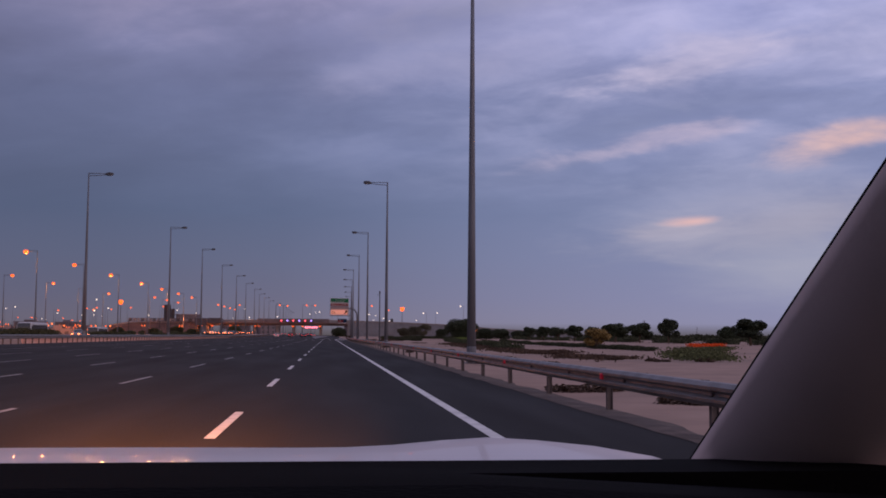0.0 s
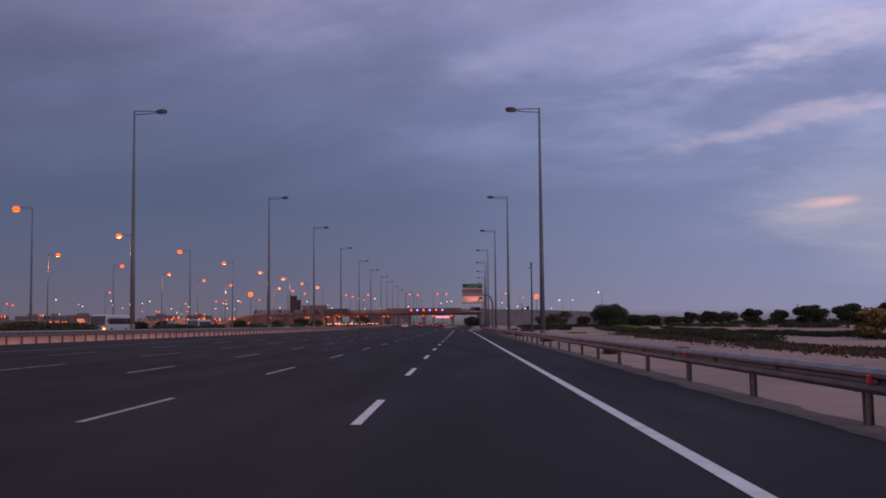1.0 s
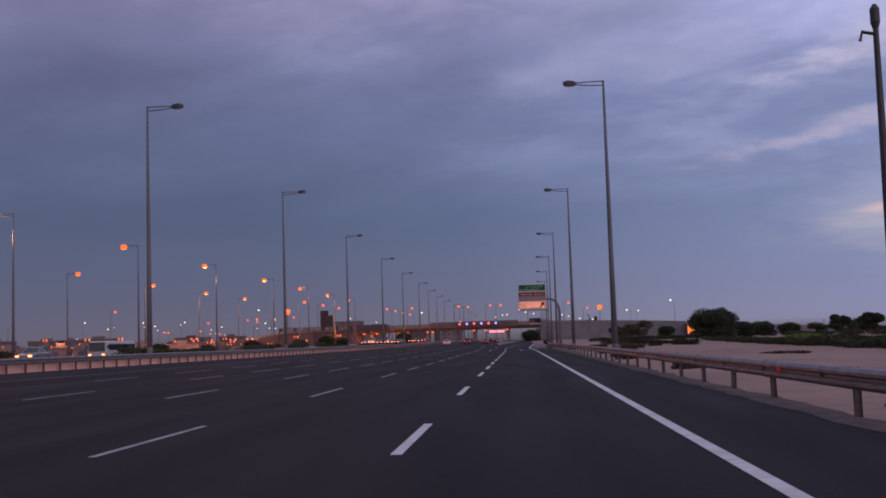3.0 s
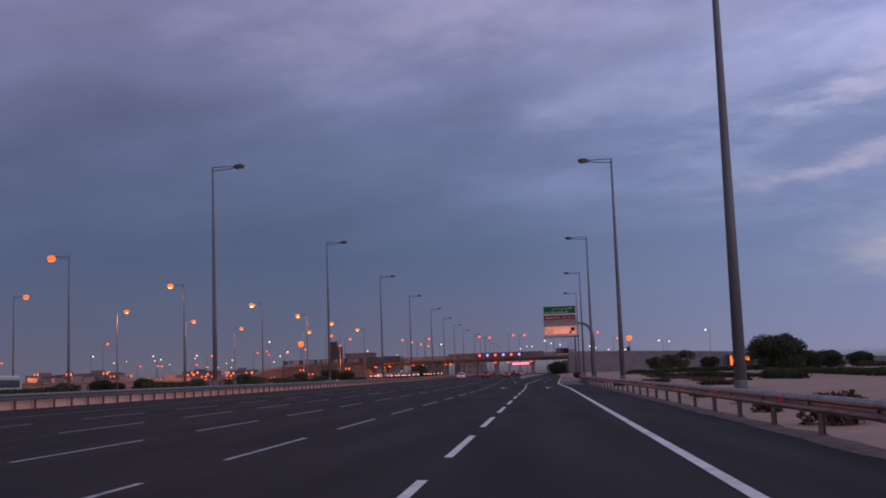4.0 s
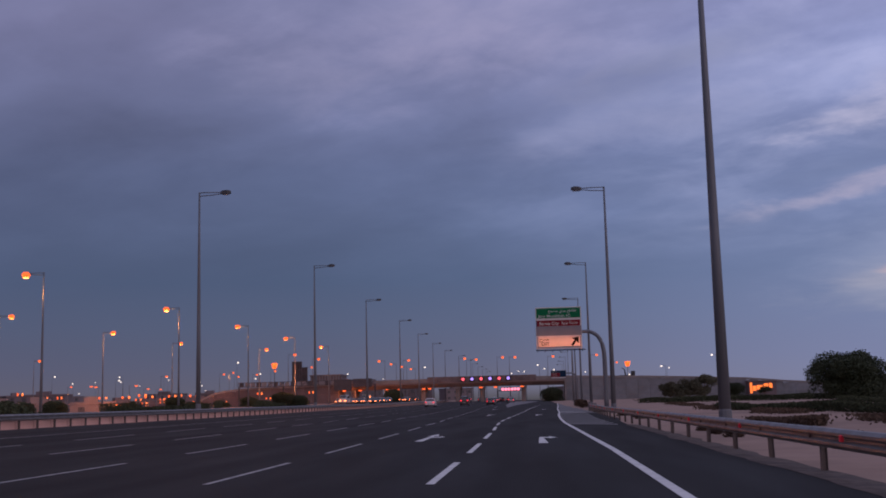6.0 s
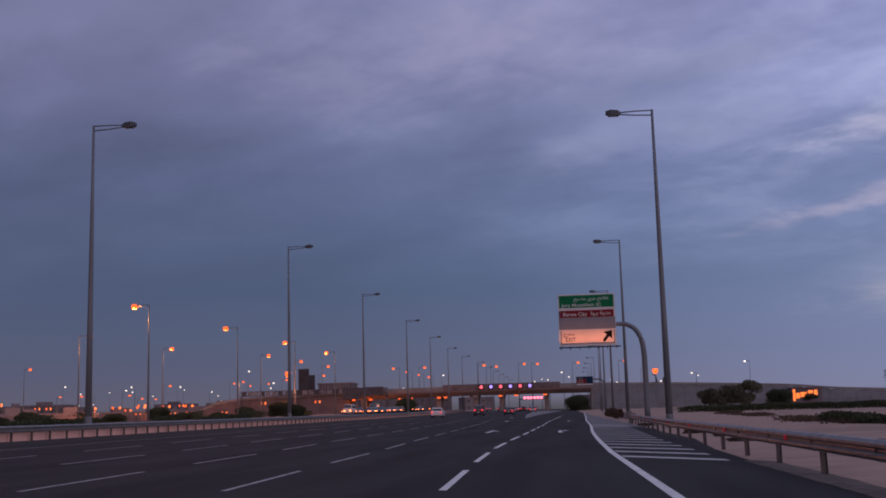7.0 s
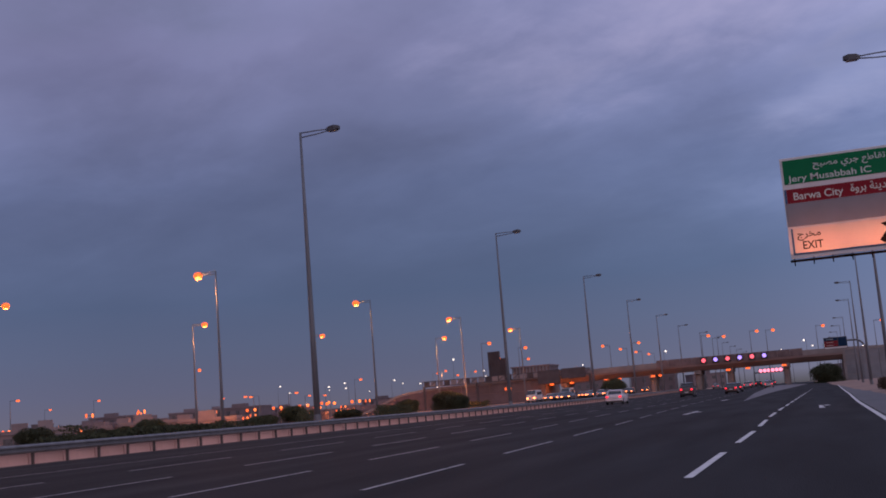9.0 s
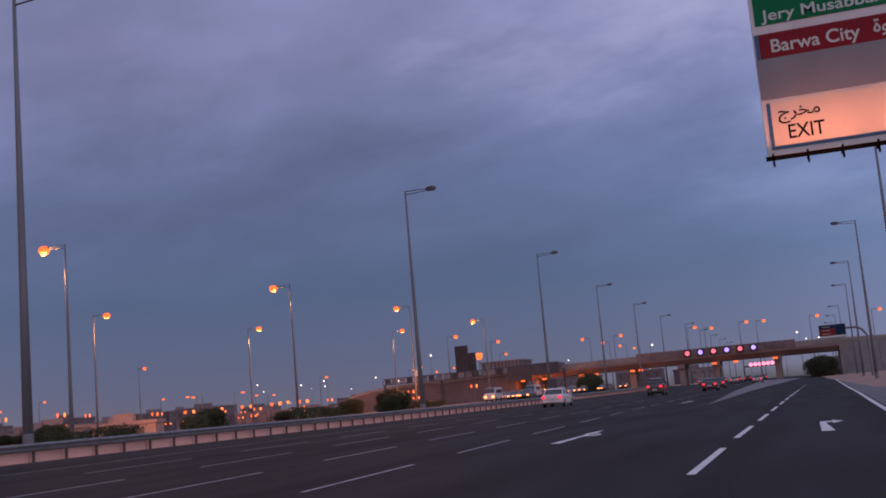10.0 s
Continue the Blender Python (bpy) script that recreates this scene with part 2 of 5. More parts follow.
M_pole = material("grey_pole_paint", (0.125, 0.132, 0.150), 0.55, metal=0.2, vary=0.15, scale=1.5, stain=(0.085, 0.084, 0.092), stain_scale=0.8, stretch=(1, 1, 0.1))
M_head = material("dark_lamp_housing", (0.05, 0.05, 0.055), 0.5, metal=0.3, vary=0.1)
M_lens = material("clear_lens", (0.35, 0.36, 0.38), 0.25, vary=0.05)
M_sodium = material("sodium_lamp", (0.3, 0.08, 0.02), 0.5, vary=0.0, emit=(1.0, 0.125, 0.02), power=1.5)
# brighter sodium tone, imitating the hot centre of a lamp's glow
M_sodium_hot = material("sodium_hot", (0.5, 0.3, 0.1), 0.5, vary=0.0, emit=(1.0, 0.165, 0.025), power=1.8)
M_whitelamp = material("white_lamp", (0.8, 0.8, 0.8), 0.5, vary=0.0, emit=(1.0, 0.82, 0.68), power=1.6)
M_kerb = material("pinkish_concrete", (0.66, 0.395, 0.335), 0.9, vary=0.14, scale=1.2, bump=0.3, bump_scale=20, stain=(0.42, 0.27, 0.24), stain_scale=0.6, stain_amount=0.6, random_tint=0.08, spec=0.2)
M_steel = material("galvanised_rail", (0.175, 0.165, 0.165), 0.48, metal=0.55, vary=0.18, scale=2.2, stain=(0.125, 0.118, 0.118), stain_scale=0.7, stain_amount=0.6)
M_post = material("galvanised_post", (0.115, 0.092, 0.088), 0.7, metal=0.25, vary=0.2, scale=4)
M_red = material("red_reflector", (0.85, 0.010, 0.045), 0.4, vary=0.05, spec=0.8)
M_concrete = material("concrete", (0.20, 0.180, 0.178), 0.85, vary=0.12, scale=0.5, bump=0.3, bump_scale=12, stain=(0.13, 0.115, 0.112), stain_scale=0.12, stain_amount=0.6, spec=0.25)
M_deck = material("brown_grey_concrete", (0.200, 0.150, 0.145), 0.88, vary=0.12, scale=0.4, bump=0.3, bump_scale=12, stain=(0.10, 0.078, 0.074), stain_scale=0.1, stain_amount=0.6, spec=0.25)
M_board = material("dull_board", (0.135, 0.104, 0.106), 0.8, vary=0.2, scale=0.8, random_tint=0.12, spec=0.2)
# left wall panels, with mauve haze and dimness put into the base colour
M_bank = material("hazed_mauve_panel", (0.112, 0.092, 0.104), 0.9, vary=0.12, scale=0.5, bump=0.25, stain=(0.085, 0.070, 0.078), stain_scale=0.15, random_tint=0.07, spec=0.2)
M_wall = material("retaining_wall_panel", (0.165, 0.172, 0.190), 0.88, vary=0.1, scale=0.6, bump=0.25, stain=(0.14, 0.13, 0.13), stain_scale=0.2, random_tint=0.07, spec=0.25)
M_dark = material("dark_steel", (0.03, 0.03, 0.034), 0.6, vary=0.15)
# far steel: distance haze is mixed into its base colour, plus stains
M_farsteel = material("hazed_dark_steel", (0.062, 0.060, 0.070), 0.75, vary=0.2, scale=1.0, stain=(0.04, 0.036, 0.04), stain_scale=0.5, spec=0.2)
M_black = material("black_plastic", (0.004, 0.0035, 0.004), 0.9, spec=0.02, vary=0.1, bump=0.2, bump_scale=200)
M_rubber = material("tyre_rubber", (0.012, 0.012, 0.012), 0.85, vary=0.1)
M_rim = material("alloy_rim", (0.4, 0.4, 0.42), 0.35, metal=0.8, vary=0.05)
M_white = material("white_car_paint", (0.56, 0.49, 0.49), 0.42, vary=0.03, clear=0.25)
M_maroon = material("dark_car_paint", (0.035, 0.022, 0.024), 0.3, vary=0.05, clear=0.6)
M_silver = material("silver_car_paint", (0.20, 0.20, 0.21), 0.3, metal=0.5, vary=0.04, clear=0.6)
M_glass = material("tinted_glass", (0.015, 0.017, 0.02), 0.08, vary=0.02, spec=0.8)
M_tail = material("tail_lamp", (0.6, 0.02, 0.02), 0.3, vary=0.0, emit=(1.0, 0.020, 0.045), power=1.7)
M_headlamp = material("headlamp", (0.9, 0.8, 0.6), 0.3, vary=0.0, emit=(1.0, 0.19, 0.035), power=7.0)
M_green = material("sign_green", (0.003, 0.12, 0.045), 0.6, spec=0.12, vary=0.06, scale=1)
M_signred = material("sign_maroon", (0.16, 0.010, 0.018), 0.6, spec=0.12, vary=0.06, scale=1)
M_signwhite = material("sign_white", (0.50, 0.485, 0.49), 0.5, vary=0.05, scale=1, stain=(0.42, 0.40, 0.40), stain_scale=0.8)
# white sheet whose base is tinted warm for the headlight it returns
M_exit = material("exit_sheet", (0.52, 0.43, 0.37), 0.6, vary=0.05, scale=1, spec=0.2)
M_signgrey = material("sign_grey", (0.145, 0.150, 0.175), 0.55, vary=0.08, scale=1)
M_signblue = material("sign_blue", (0.012, 0.07, 0.16), 0.5, vary=0.05)
M_navy = material("sign_navy", (0.006, 0.022, 0.055), 0.6, vary=0.08, spec=0.1)
M_letter_white = material("letter_white", (0.42, 0.46, 0.43), 0.5, vary=0.02)
M_letter_black = material("letter_black", (0.010, 0.008, 0.008), 0.9, spec=0.0, vary=0.02)
M_sigred = material("signal_red", (0.7, 0.1, 0.1), 0.4, vary=0.0, emit=(1.0, 0.11, 0.16), power=1.5)
M_sigblue = material("signal_violet", (0.4, 0.3, 0.8), 0.4, vary=0.0, emit=(0.40, 0.27, 1.0), power=1.35)
M_pinklight = material("pink_light", (0.8, 0.3, 0.4), 0.4, vary=0.0, emit=(1.0, 0.20, 0.30), power=2.0)
M_plaster = material("beige_plaster", (0.150, 0.120, 0.128), 0.9, vary=0.12, scale=0.3, random_tint=0.2, spec=0.2)
M_pale = material("whitewashed_plaster", (0.17, 0.145, 0.150), 0.9, vary=0.1, scale=0.5, random_tint=0.15, spec=0.2)
# windows lightened towards the wall tone to imitate haze over the town
M_window = material("hazed_window", (0.05, 0.048, 0.056), 0.3, vary=0.1)
M_clear = material("clear_glass", (0.9, 0.92, 0.92), 0.02, vary=0.0)
M_clear.node_tree.nodes["Principled BSDF"].inputs["Transmission Weight"].default_value = 1.0
M_buspaint = material("dull_white_paint", (0.42, 0.41, 0.41), 0.4, vary=0.06)
# emissive orange that imitates the light inside a far underpass
M_underglow = material("underpass_glow", (0.9, 0.4, 0.1), 0.5, vary=0.0, emit=(1.0, 0.17, 0.02), power=1.25)


# ---- mesh tools ----
class Mesh:
    """A small heap of vertices and faces."""

    def __init__(self):
        self.v, self.f = [], []

    def add(self, verts, faces):
        n = len(self.v)
        self.v += [tuple(p) for p in verts]
        self.f += [tuple(i + n for i in f) for f in faces]
        return self

    def box(self, x0, y0, z0, x1, y1, z1, c=0.0):
        """A box, with its edges cut off by c."""
        if not c:
            return self.add([(x0, y0, z0), (x1, y0, z0), (x1, y1, z0), (x0, y1, z0), (x0, y0, z1), (x1, y0, z1), (x1, y1, z1), (x0, y1, z1)],
                            [(3, 2, 1, 0), (4, 5, 6, 7), (0, 1, 5, 4), (1, 2, 6, 5), (2, 3, 7, 6), (3, 0, 4, 7)])
        ring = lambda d, z: [(x0 + d, y0, z), (x1 - d, y0, z), (x1, y0 + d, z), (x1, y1 - d, z), (x1 - d, y1, z), (x0 + d, y1, z), (x0, y1 - d, z), (x0, y0 + d, z)]
        inset = lambda z: [(min(max(x, x0 + c), x1 - c), min(max(y, y0 + c), y1 - c), z) for x, y, _ in ring(c, z)]
        return self.loft([inset(z0), ring(c, z0 + c), ring(c, z1 - c), inset(z1)])

    def loft(self, rings, closed=True, caps=True):
        n, k = len(self.v), len(rings[0])
        for r in rings:
            self.v += [tuple(p) for p in r]
        for i in range(len(rings) - 1):
            for j in range(k if closed else k - 1):
                a, b = n + i * k + j, n + i * k + (j + 1) % k
                self.f.append((a, b, b + k, a + k))
        if caps and closed:
            self.f.append(tuple(n + j for j in reversed(range(k))))
            self.f.append(tuple(n + (len(rings) - 1) * k + j for j in range(k)))
        return self

    def tube(self, path, radii, n=10):
        path = [Vector(p) for p in path]
        radii = [radii] * len(path) if isinstance(radii, (int, float)) else radii
        rings = []
        for i, p in enumerate(path):
            d = (path[min(i + 1, len(path) - 1)] - path[max(i - 1, 0)]).normalized()
            a = d.cross(Vector((0, 0, 1)) if abs(d.z) < 0.95 else Vector((0, 1, 0))).normalized()
            b = d.cross(a)
            rings.append([p + radii[i] * (math.cos(2 * math.pi * j / n) * a + math.sin(2 * math.pi * j / n) * b) for j in range(n)])
        return self.loft(rings)

    def disc(self, c, axis, r, depth, n=20):
        c, axis = Vector(c), Vector(axis).normalized()
        return self.tube([c, c + axis * depth], r, n)

    def data(self, name, mat, smooth=False):
        me = bpy.data.meshes.new(name)
        me.from_pydata(self.v, [], self.f)
        me.materials.append(mat)
        if smooth:
            me.polygons.foreach_set("use_smooth", [True] * len(me.polygons))
        me.update()
        return me


def spline(points, n=5):
    """Points rounded into a smooth run."""
    p = [Vector(q) for q in points]
    p = [2 * p[0] - p[1]] + p + [2 * p[-1] - p[-2]]
    run = []
    for a, b, c, d in zip(p, p[1:], p[2:], p[3:]):
        for i in range(n):
            t = i / n
            run.append(0.5 * (2 * b + (c - a) * t + (2 * a - 5 * b + 4 * c - d) * t * t + (3 * b - a - 3 * c + d) * t ** 3))
    return run + [p[-2]]


def part(name, mesh, mat, parent=None, label="", at=None, smooth=False):
    """One mesh object, under a thing or a part."""
    me = mesh if isinstance(mesh, bpy.types.Mesh) else mesh.data(name, mat, smooth)
    ob = new(name, me)
    if parent:
        ob.parent = parent
    if at is not None:
        ob.matrix_basis = at
    return tagged(ob, label)


def thing(name, label, category, group="", kind="", at=None):
    ob = tagged(new(name), label, category, group, kind)
    if at is not None:
        ob.matrix_basis = at
    return ob


rng = random.Random(7)
SLOPE = 0.018                                     # the carriageway falls to the right


def rise(y):
    """The road climbs gently towards the flyover."""
    return 0.000014 * max(0.0, min(y, 430) - 220) ** 2


def climb(y):
    """The slope of that climb, in degrees."""
    return math.degrees(math.atan((rise(y + 1) - rise(y - 1)) / 2))


def road_z(x, y=0.0):
    return -SLOPE * x + rise(y)


# ---- ground and road ----
ROAD_L, ROAD_R = -21.1, 5.75


def along(y, knots):
    """A value between the knots (y, value) of a line along the road."""
    return float(np.interp(y, [k_[0] for k_ in knots], [k_[1] for k_ in knots]))


EDGE = ((80, 3.28), (95, 3.10), (110, 2.93), (122, 2.98), (135, 3.15), (142, 3.30), (155, 3.62), (192, 4.15), (206, 4.45), (225, 4.90), (258, 5.5), (325, 6.8), (430, 8.6))
EXIT_LINE = ((80, 0.0), (96, -0.14), (105, -0.32), (113, -0.40), (122, -0.30), (130, -0.14), (139, 0.02), (150, 0.18), (163, 0.40), (175, 0.42), (183, 0.53), (192, 0.69), (207, 0.93), (225, 1.21), (300, 2.6))
BEND = ((80, 0.0), (96, -0.23), (104, -0.4), (113, -0.5), (122, -0.8), (142, -1.15), (155, -1.45), (164, -1.65), (175, -1.9), (184, -2.25), (191, -2.55), (200, -2.8), (217, -3.4), (430, -6.2))
MEDIAN = ((60, 0.0), (130, -0.9), (200, -3.1), (300, -4.9), (430, -6.5))


def left_x(y):
    """The left-hand end of the asphalt, before the median."""
    return ROAD_L + along(y, MEDIAN)


def edge_x(y):
    """The right-hand edge line: straight, then out along the exit."""
    return along(y, EDGE)


def line_x(x, y):
    """A lane line that starts at x: the outer one follows the exit, the others bend a little to the left."""
    if x == 0:
        return along(y, EXIT_LINE)
    return x + along(y, BEND)


def paved_x(y):
    """The right-hand end of the asphalt."""
    return ROAD_R if y < 106 else max(ROAD_R, edge_x(y) + 2.6 + min(1.8, (y - 106) * 0.06))


def ground_z(x, y):
    up_ = rise(y) * min(1.0, max(0.0, (130 - abs(x)) / 60))
    if x < left_x(y):
        d = left_x(y) - x
        lower = 0.80 * min(1.0, max(0.0, 280 - y) / 80) if d < 60 else 0.80
        return up_ + road_z(left_x(y)) - 0.045 + 0.36 * min(1.0, max(0.0, d - 1.3) / 0.5) + 0.15 * min(1.0, max(0.0, d - 1.8) / 3.0) - lower * min(1.0, max(0.0, d - 10) / 28)
    if x > ROAD_R:
        away = min(1.0, (x - ROAD_R) / 8)
        lump = 0.10 * noise.noise((x * 0.21, y * 0.13, 3.0)) + 0.05 * noise.noise((x * 0.9, y * 0.7, 1.0))
        return up_ - 0.13 + away * (0.10 + lump * min(1.0, max(0.0, (200 - x) / 100)))
    return road_z(x, y) - 0.045


xs = [-3500, -1800, -900, -500, -300, -200, -150, -120, -100, -85, -70, -60, -50, -46, -41, -37, -33, -29, -26, -24, -23.4, -22.9, -22.65, -22.4, -21.7, ROAD_L, -14, -7, 0, ROAD_R] + \
     [ROAD_R + 0.5 + 0.7 * i for i in range(16)] + [18.5 + 2.5 * i for i in range(20)] + [75, 90, 110, 140, 180, 240, 320, 450, 700, 1100, 1800, 3500]
ys = [-3000, -1500, -800, -500, -350, -260] + [-210 + 3.2 * i for i in range(150)] + [275 + 12 * i for i in range(20)] + [540, 620, 740, 900, 1150, 1500, 2000, 2800, 4200]
gm = Mesh()
gm.v = [(x + shift, y, ground_z(x + shift, y)) for y in ys for x in xs for shift in (along(y, MEDIAN) * max(0.0, 1 - abs(x + 22) / 24 if x > -22 else 1 - (-22 - x) / 70),)]
k = len(xs)
gm.f = [(j * k + i, j * k + i + 1, (j + 1) * k + i + 1, (j + 1) * k + i) for j in range(len(ys) - 1) for i in range(k - 1)]
tagged(part("ground", gm, M_sand, smooth=True), "pale pinkish desert sand with darker trodden patches", "ground", kind="structure")

ry = [-900, -400, -200, -100, 0, 60, 80, 90, 100, 106, 112] + [118 + 8 * i for i in range(40)] + [440, 520, 620, 760, 1000, 1500, 2500]
rm = Mesh()
rm.loft([[(left_x(y), y, road_z(left_x(y), y) - 0.25)] + [(x, y, road_z(x, y)) for x in (left_x(y), -14, -7, 0, paved_x(y))] + [(paved_x(y) + 0.05, y, rise(y) - 0.4)] for y in ry], closed=False)
road = tagged(part("road", rm, M_asphalt), "dark grey asphalt carriageway of a multi-lane motorway", "road", kind="structure")
# the other carriageway and the lit service road beyond it
for name, label, x0, x1 in (("opposite_road", "dark asphalt of the opposite carriageway", -30.0, -54.0), ("service_road", "asphalt service road between two rows of sodium lamps", -68.0, -92.0)):
    om = Mesh()
    om.loft([[(x + along(y, MEDIAN), y, ground_z(x + along(y, MEDIAN), y) + (0.06 if 0 < j < 6 else -0.05)) for j in range(7) for x in (x0 + (x1 - x0) * j / 6,)] for y in range(-300, 426, 12)], closed=False)
    tagged(part(name, om, M_asphalt), label, "road", kind="structure")
other_dashes = Mesh()
for x in (-35, -39, -43, -47):
    for i in range(52):
        y = -150 + 10.5 * i
        other_dashes.loft([[(xx - 0.06, yy, ground_z(xx, yy) + 0.075), (xx + 0.06, yy, ground_z(xx, yy) + 0.075)] for yy in (y, y + 2.5, y + 5) for xx in (x + along(yy, MEDIAN),)], closed=False)
tagged(part("lane_dashes", other_dashes, M_line, bpy.data.objects["opposite_road"]), kind="stuff")
# blown sand and grit along the verge
dr = Mesh()
dr.loft([[(ROAD_R - 0.16 - 0.12 * max(0.0, 0.4 + noise.noise((y * 0.5, 0.5, 2.0)) + 0.8 * noise.noise((y * 1.9, 4.0, 2.0))), y, road_z(ROAD_R - 0.2) + 0.006), (ROAD_R + 0.06, y, road_z(ROAD_R) + 0.012),
          (ROAD_R + 0.5 + 0.25 * noise.noise((y * 0.5, 9.0, 1.0)), y, ground_z(ROAD_R + 0.5, y) + 0.004)] for y in [-150 + 0.6 * i for i in range(426)]], closed=False)
tagged(part("verge", dr, M_grit), "grey dusty grit blown along the edge of the asphalt", "verge", kind="structure")
# pale paving of the hatched shoulder beyond the point where the exit opens
pv = Mesh()
pv.loft([[(edge_x(y) + 0.16, y, road_z(edge_x(y), y) + 0.006), (max(edge_x(y) + 0.2, paved_x(y) - 0.05), y, road_z(paved_x(y), y) + 0.006)] for y in [150 + 8 * i for i in range(34)]], closed=False)
tagged(part("shoulder_paving", pv, M_paving), "pale grey paved shoulder beside the exit lane", "pavement", kind="structure")


# ---- road markings ----
def strip(points, width, lift=0.008):
    """A painted strip along x, y points."""
    m = Mesh()
    return m.loft([[(x - width / 2, y, road_z(x, y) + lift), (x + width / 2, y, road_z(x, y) + lift)] for x, y in points], closed=False)


part("edge_line", strip([(3.28, -400), (3.28, -100), (3.28, 60)] + [(edge_x(y), y) for y in range(80, 430, 5)], 0.16), M_line, road, "solid white edge line")
part("edge_line", strip([(-16.1, -400)] + [(line_x(-16.1, y), y) for y in range(80, 430, 10)], 0.10), M_dim_worn, road, "solid white edge line")
LINES = [0.0, -3.2, -6.4, -9.6, -12.8]
far_dashes = Mesh()


def dash_mesh(name, length, mat, half):
    m = Mesh()
    return m.loft([[(-half, y, 0.0075), (half, y, 0.0075)] for y in (0, length)], closed=False).data(name, mat)


# dashes left of the own lane take the paint darkened for missing headlight
dashes = {(size, dim): dash_mesh("lane_dash", length, M_dim_worn if dim else M_line, 0.048 if dim else 0.062) for size, length in (("long", 5.4), ("short", 4.2)) for dim in (False, True)}
tilt = math.degrees(math.atan(SLOPE))
for x in LINES:
    starts = [(-136.7 + 12.3 * i, "short") for i in range(-5, 12)] + [(7.2 + 8.7 * i, "long") for i in range(0, 5)] + [(50.8 + 9.1 * i, "long") for i in range(0, 5)] + [(96.3 + 8.67 * i, "long") for i in range(0, 40)]
    for y, size in starts:
        me = dashes[size, x != 0]
        turn = -math.degrees(math.atan((line_x(x, y + 5) - line_x(x, y)) / 5))
        if -160 < y < 250 if x > -7 else -40 < y < 210:
            part("lane_dash", me, M_line, road, at=pose(line_x(x, y), y, road_z(line_x(x, y), y), climb(y + 3), tilt, turn))
        elif x != 0 or y < 290:
            far_dashes.loft([[(line_x(x, yy) - 0.05, yy, road_z(line_x(x, yy), yy) + 0.012), (line_x(x, yy) + 0.05, yy, road_z(line_x(x, yy), yy) + 0.012)] for yy in (y, y + 5)], closed=False)
tagged(part("lane_dashes", far_dashes, M_dim_worn, road), kind="stuff")


def arrow_mesh():
    """A lane arrow: a wide tapered stem, a thin bar and a small head to the right."""
    m = Mesh()
    z = 0.009
    m.add([(-0.05, 0, z), (0.22, 0, z), (0.13, 3.4, z), (0.11, 4.15, z), (0.28, 4.25, z), (0.28, 4.95, z), (-0.01, 4.9, z), (-0.03, 3.4, z)], [(0, 1, 2, 7), (2, 3, 6, 7), (3, 4, 5, 6)])
    m.add([(0.28, 3.6, z), (0.54, 4.6, z), (0.28, 5.6, z)], [(0, 1, 2)])
    return m.data("turn_arrow", M_line)


def ahead_arrow_mesh():
    """A lane arrow that points ahead, with a thin branch to the right."""
    m = Mesh()
    z = 0.009
    m.add([(-0.13, 0, z), (0.12, 0, z), (0.07, 3.0, z), (0.06, 4.4, z), (-0.06, 4.4, z), (-0.07, 3.0, z)], [(0, 1, 2, 5), (2, 3, 4, 5)])
    m.add([(-0.19, 4.4, z), (0.19, 4.4, z), (0.0, 6.6, z)], [(0, 1, 2)])
    m.add([(0.07, 3.0, z), (0.27, 3.3, z), (0.27, 3.9, z), (0.065, 3.7, z)], [(0, 1, 2, 3)])
    m.add([(0.27, 2.9, z), (0.46, 3.7, z), (0.27, 4.4, z)], [(0, 1, 2)])
    return m.data("ahead_arrow", M_line)


arrow, ahead_arrow = arrow_mesh(), ahead_arrow_mesh()
for x, y in ((1.60, 83.5), (1.5, 135.3), (2.25, 183.8)):
    part("turn_arrow", arrow, M_line, road, at=pose(x, y, road_z(x, y), climb(y + 2), tilt, 0))
for x, y in ((-1.85, 85.0), (-2.1, 135.8), (-3.62, 184.8), (-5.0, 227)):
    part("ahead_arrow", ahead_arrow, M_line, road, at=pose(x, y, road_z(x, y), climb(y + 2), tilt, 0))
# hatching across the closed shoulder
for i in range(18):
    y = 107.1 + 3.13 * i
    hm = Mesh()
    x0, x1 = edge_x(y) + 0.10, min(paved_x(y) - 0.08, 5.25 + max(0.0, y - 124) * 0.022)
    hm.add([(x0, y, road_z(x0, y) + 0.011), (x1, y - 2.25, road_z(x1, y) + 0.011), (x1, y - 1.4, road_z(x1, y) + 0.011), (x0, y + 0.85, road_z(x0, y) + 0.011)], [(0, 1, 2, 3)])
    part("hatch_stripe", hm, M_hatch, road)
# the nose between the exit and the through lanes
gore = Mesh()
gore_l, gore_r = ((218, -2.75), (282, -4.7), (360, -5.8), (430, -6.4)), ((218, -2.70), (260, -2.6), (296, -2.1), (363, 0.0), (430, 2.6))
gore.loft([[(x, y, road_z(x, y) + 0.02) for x in (along(y, gore_l), along(y, gore_r))] for y in range(218, 429, 8)], closed=False)
tagged(part("gore_paving", gore, M_gore), "pale paved nose between the exit lane and motorway", "pavement", kind="structure")


# ---- guard rails ----
def beam_profile(face):
    """The W section of a rail, x outwards by face (1 or -1), z."""
    pts = [(0.0, -0.155), (0.035, -0.145), (0.082, -0.095), (0.082, -0.055), (0.02, -0.018), (0.02, 0.018), (0.082, 0.055), (0.082, 0.095), (0.035, 0.145), (0.0, 0.155)]
    back = [(x - 0.006, z) for x, z in reversed(pts)]
    return [(face * x, z) for x, z in pts + back]


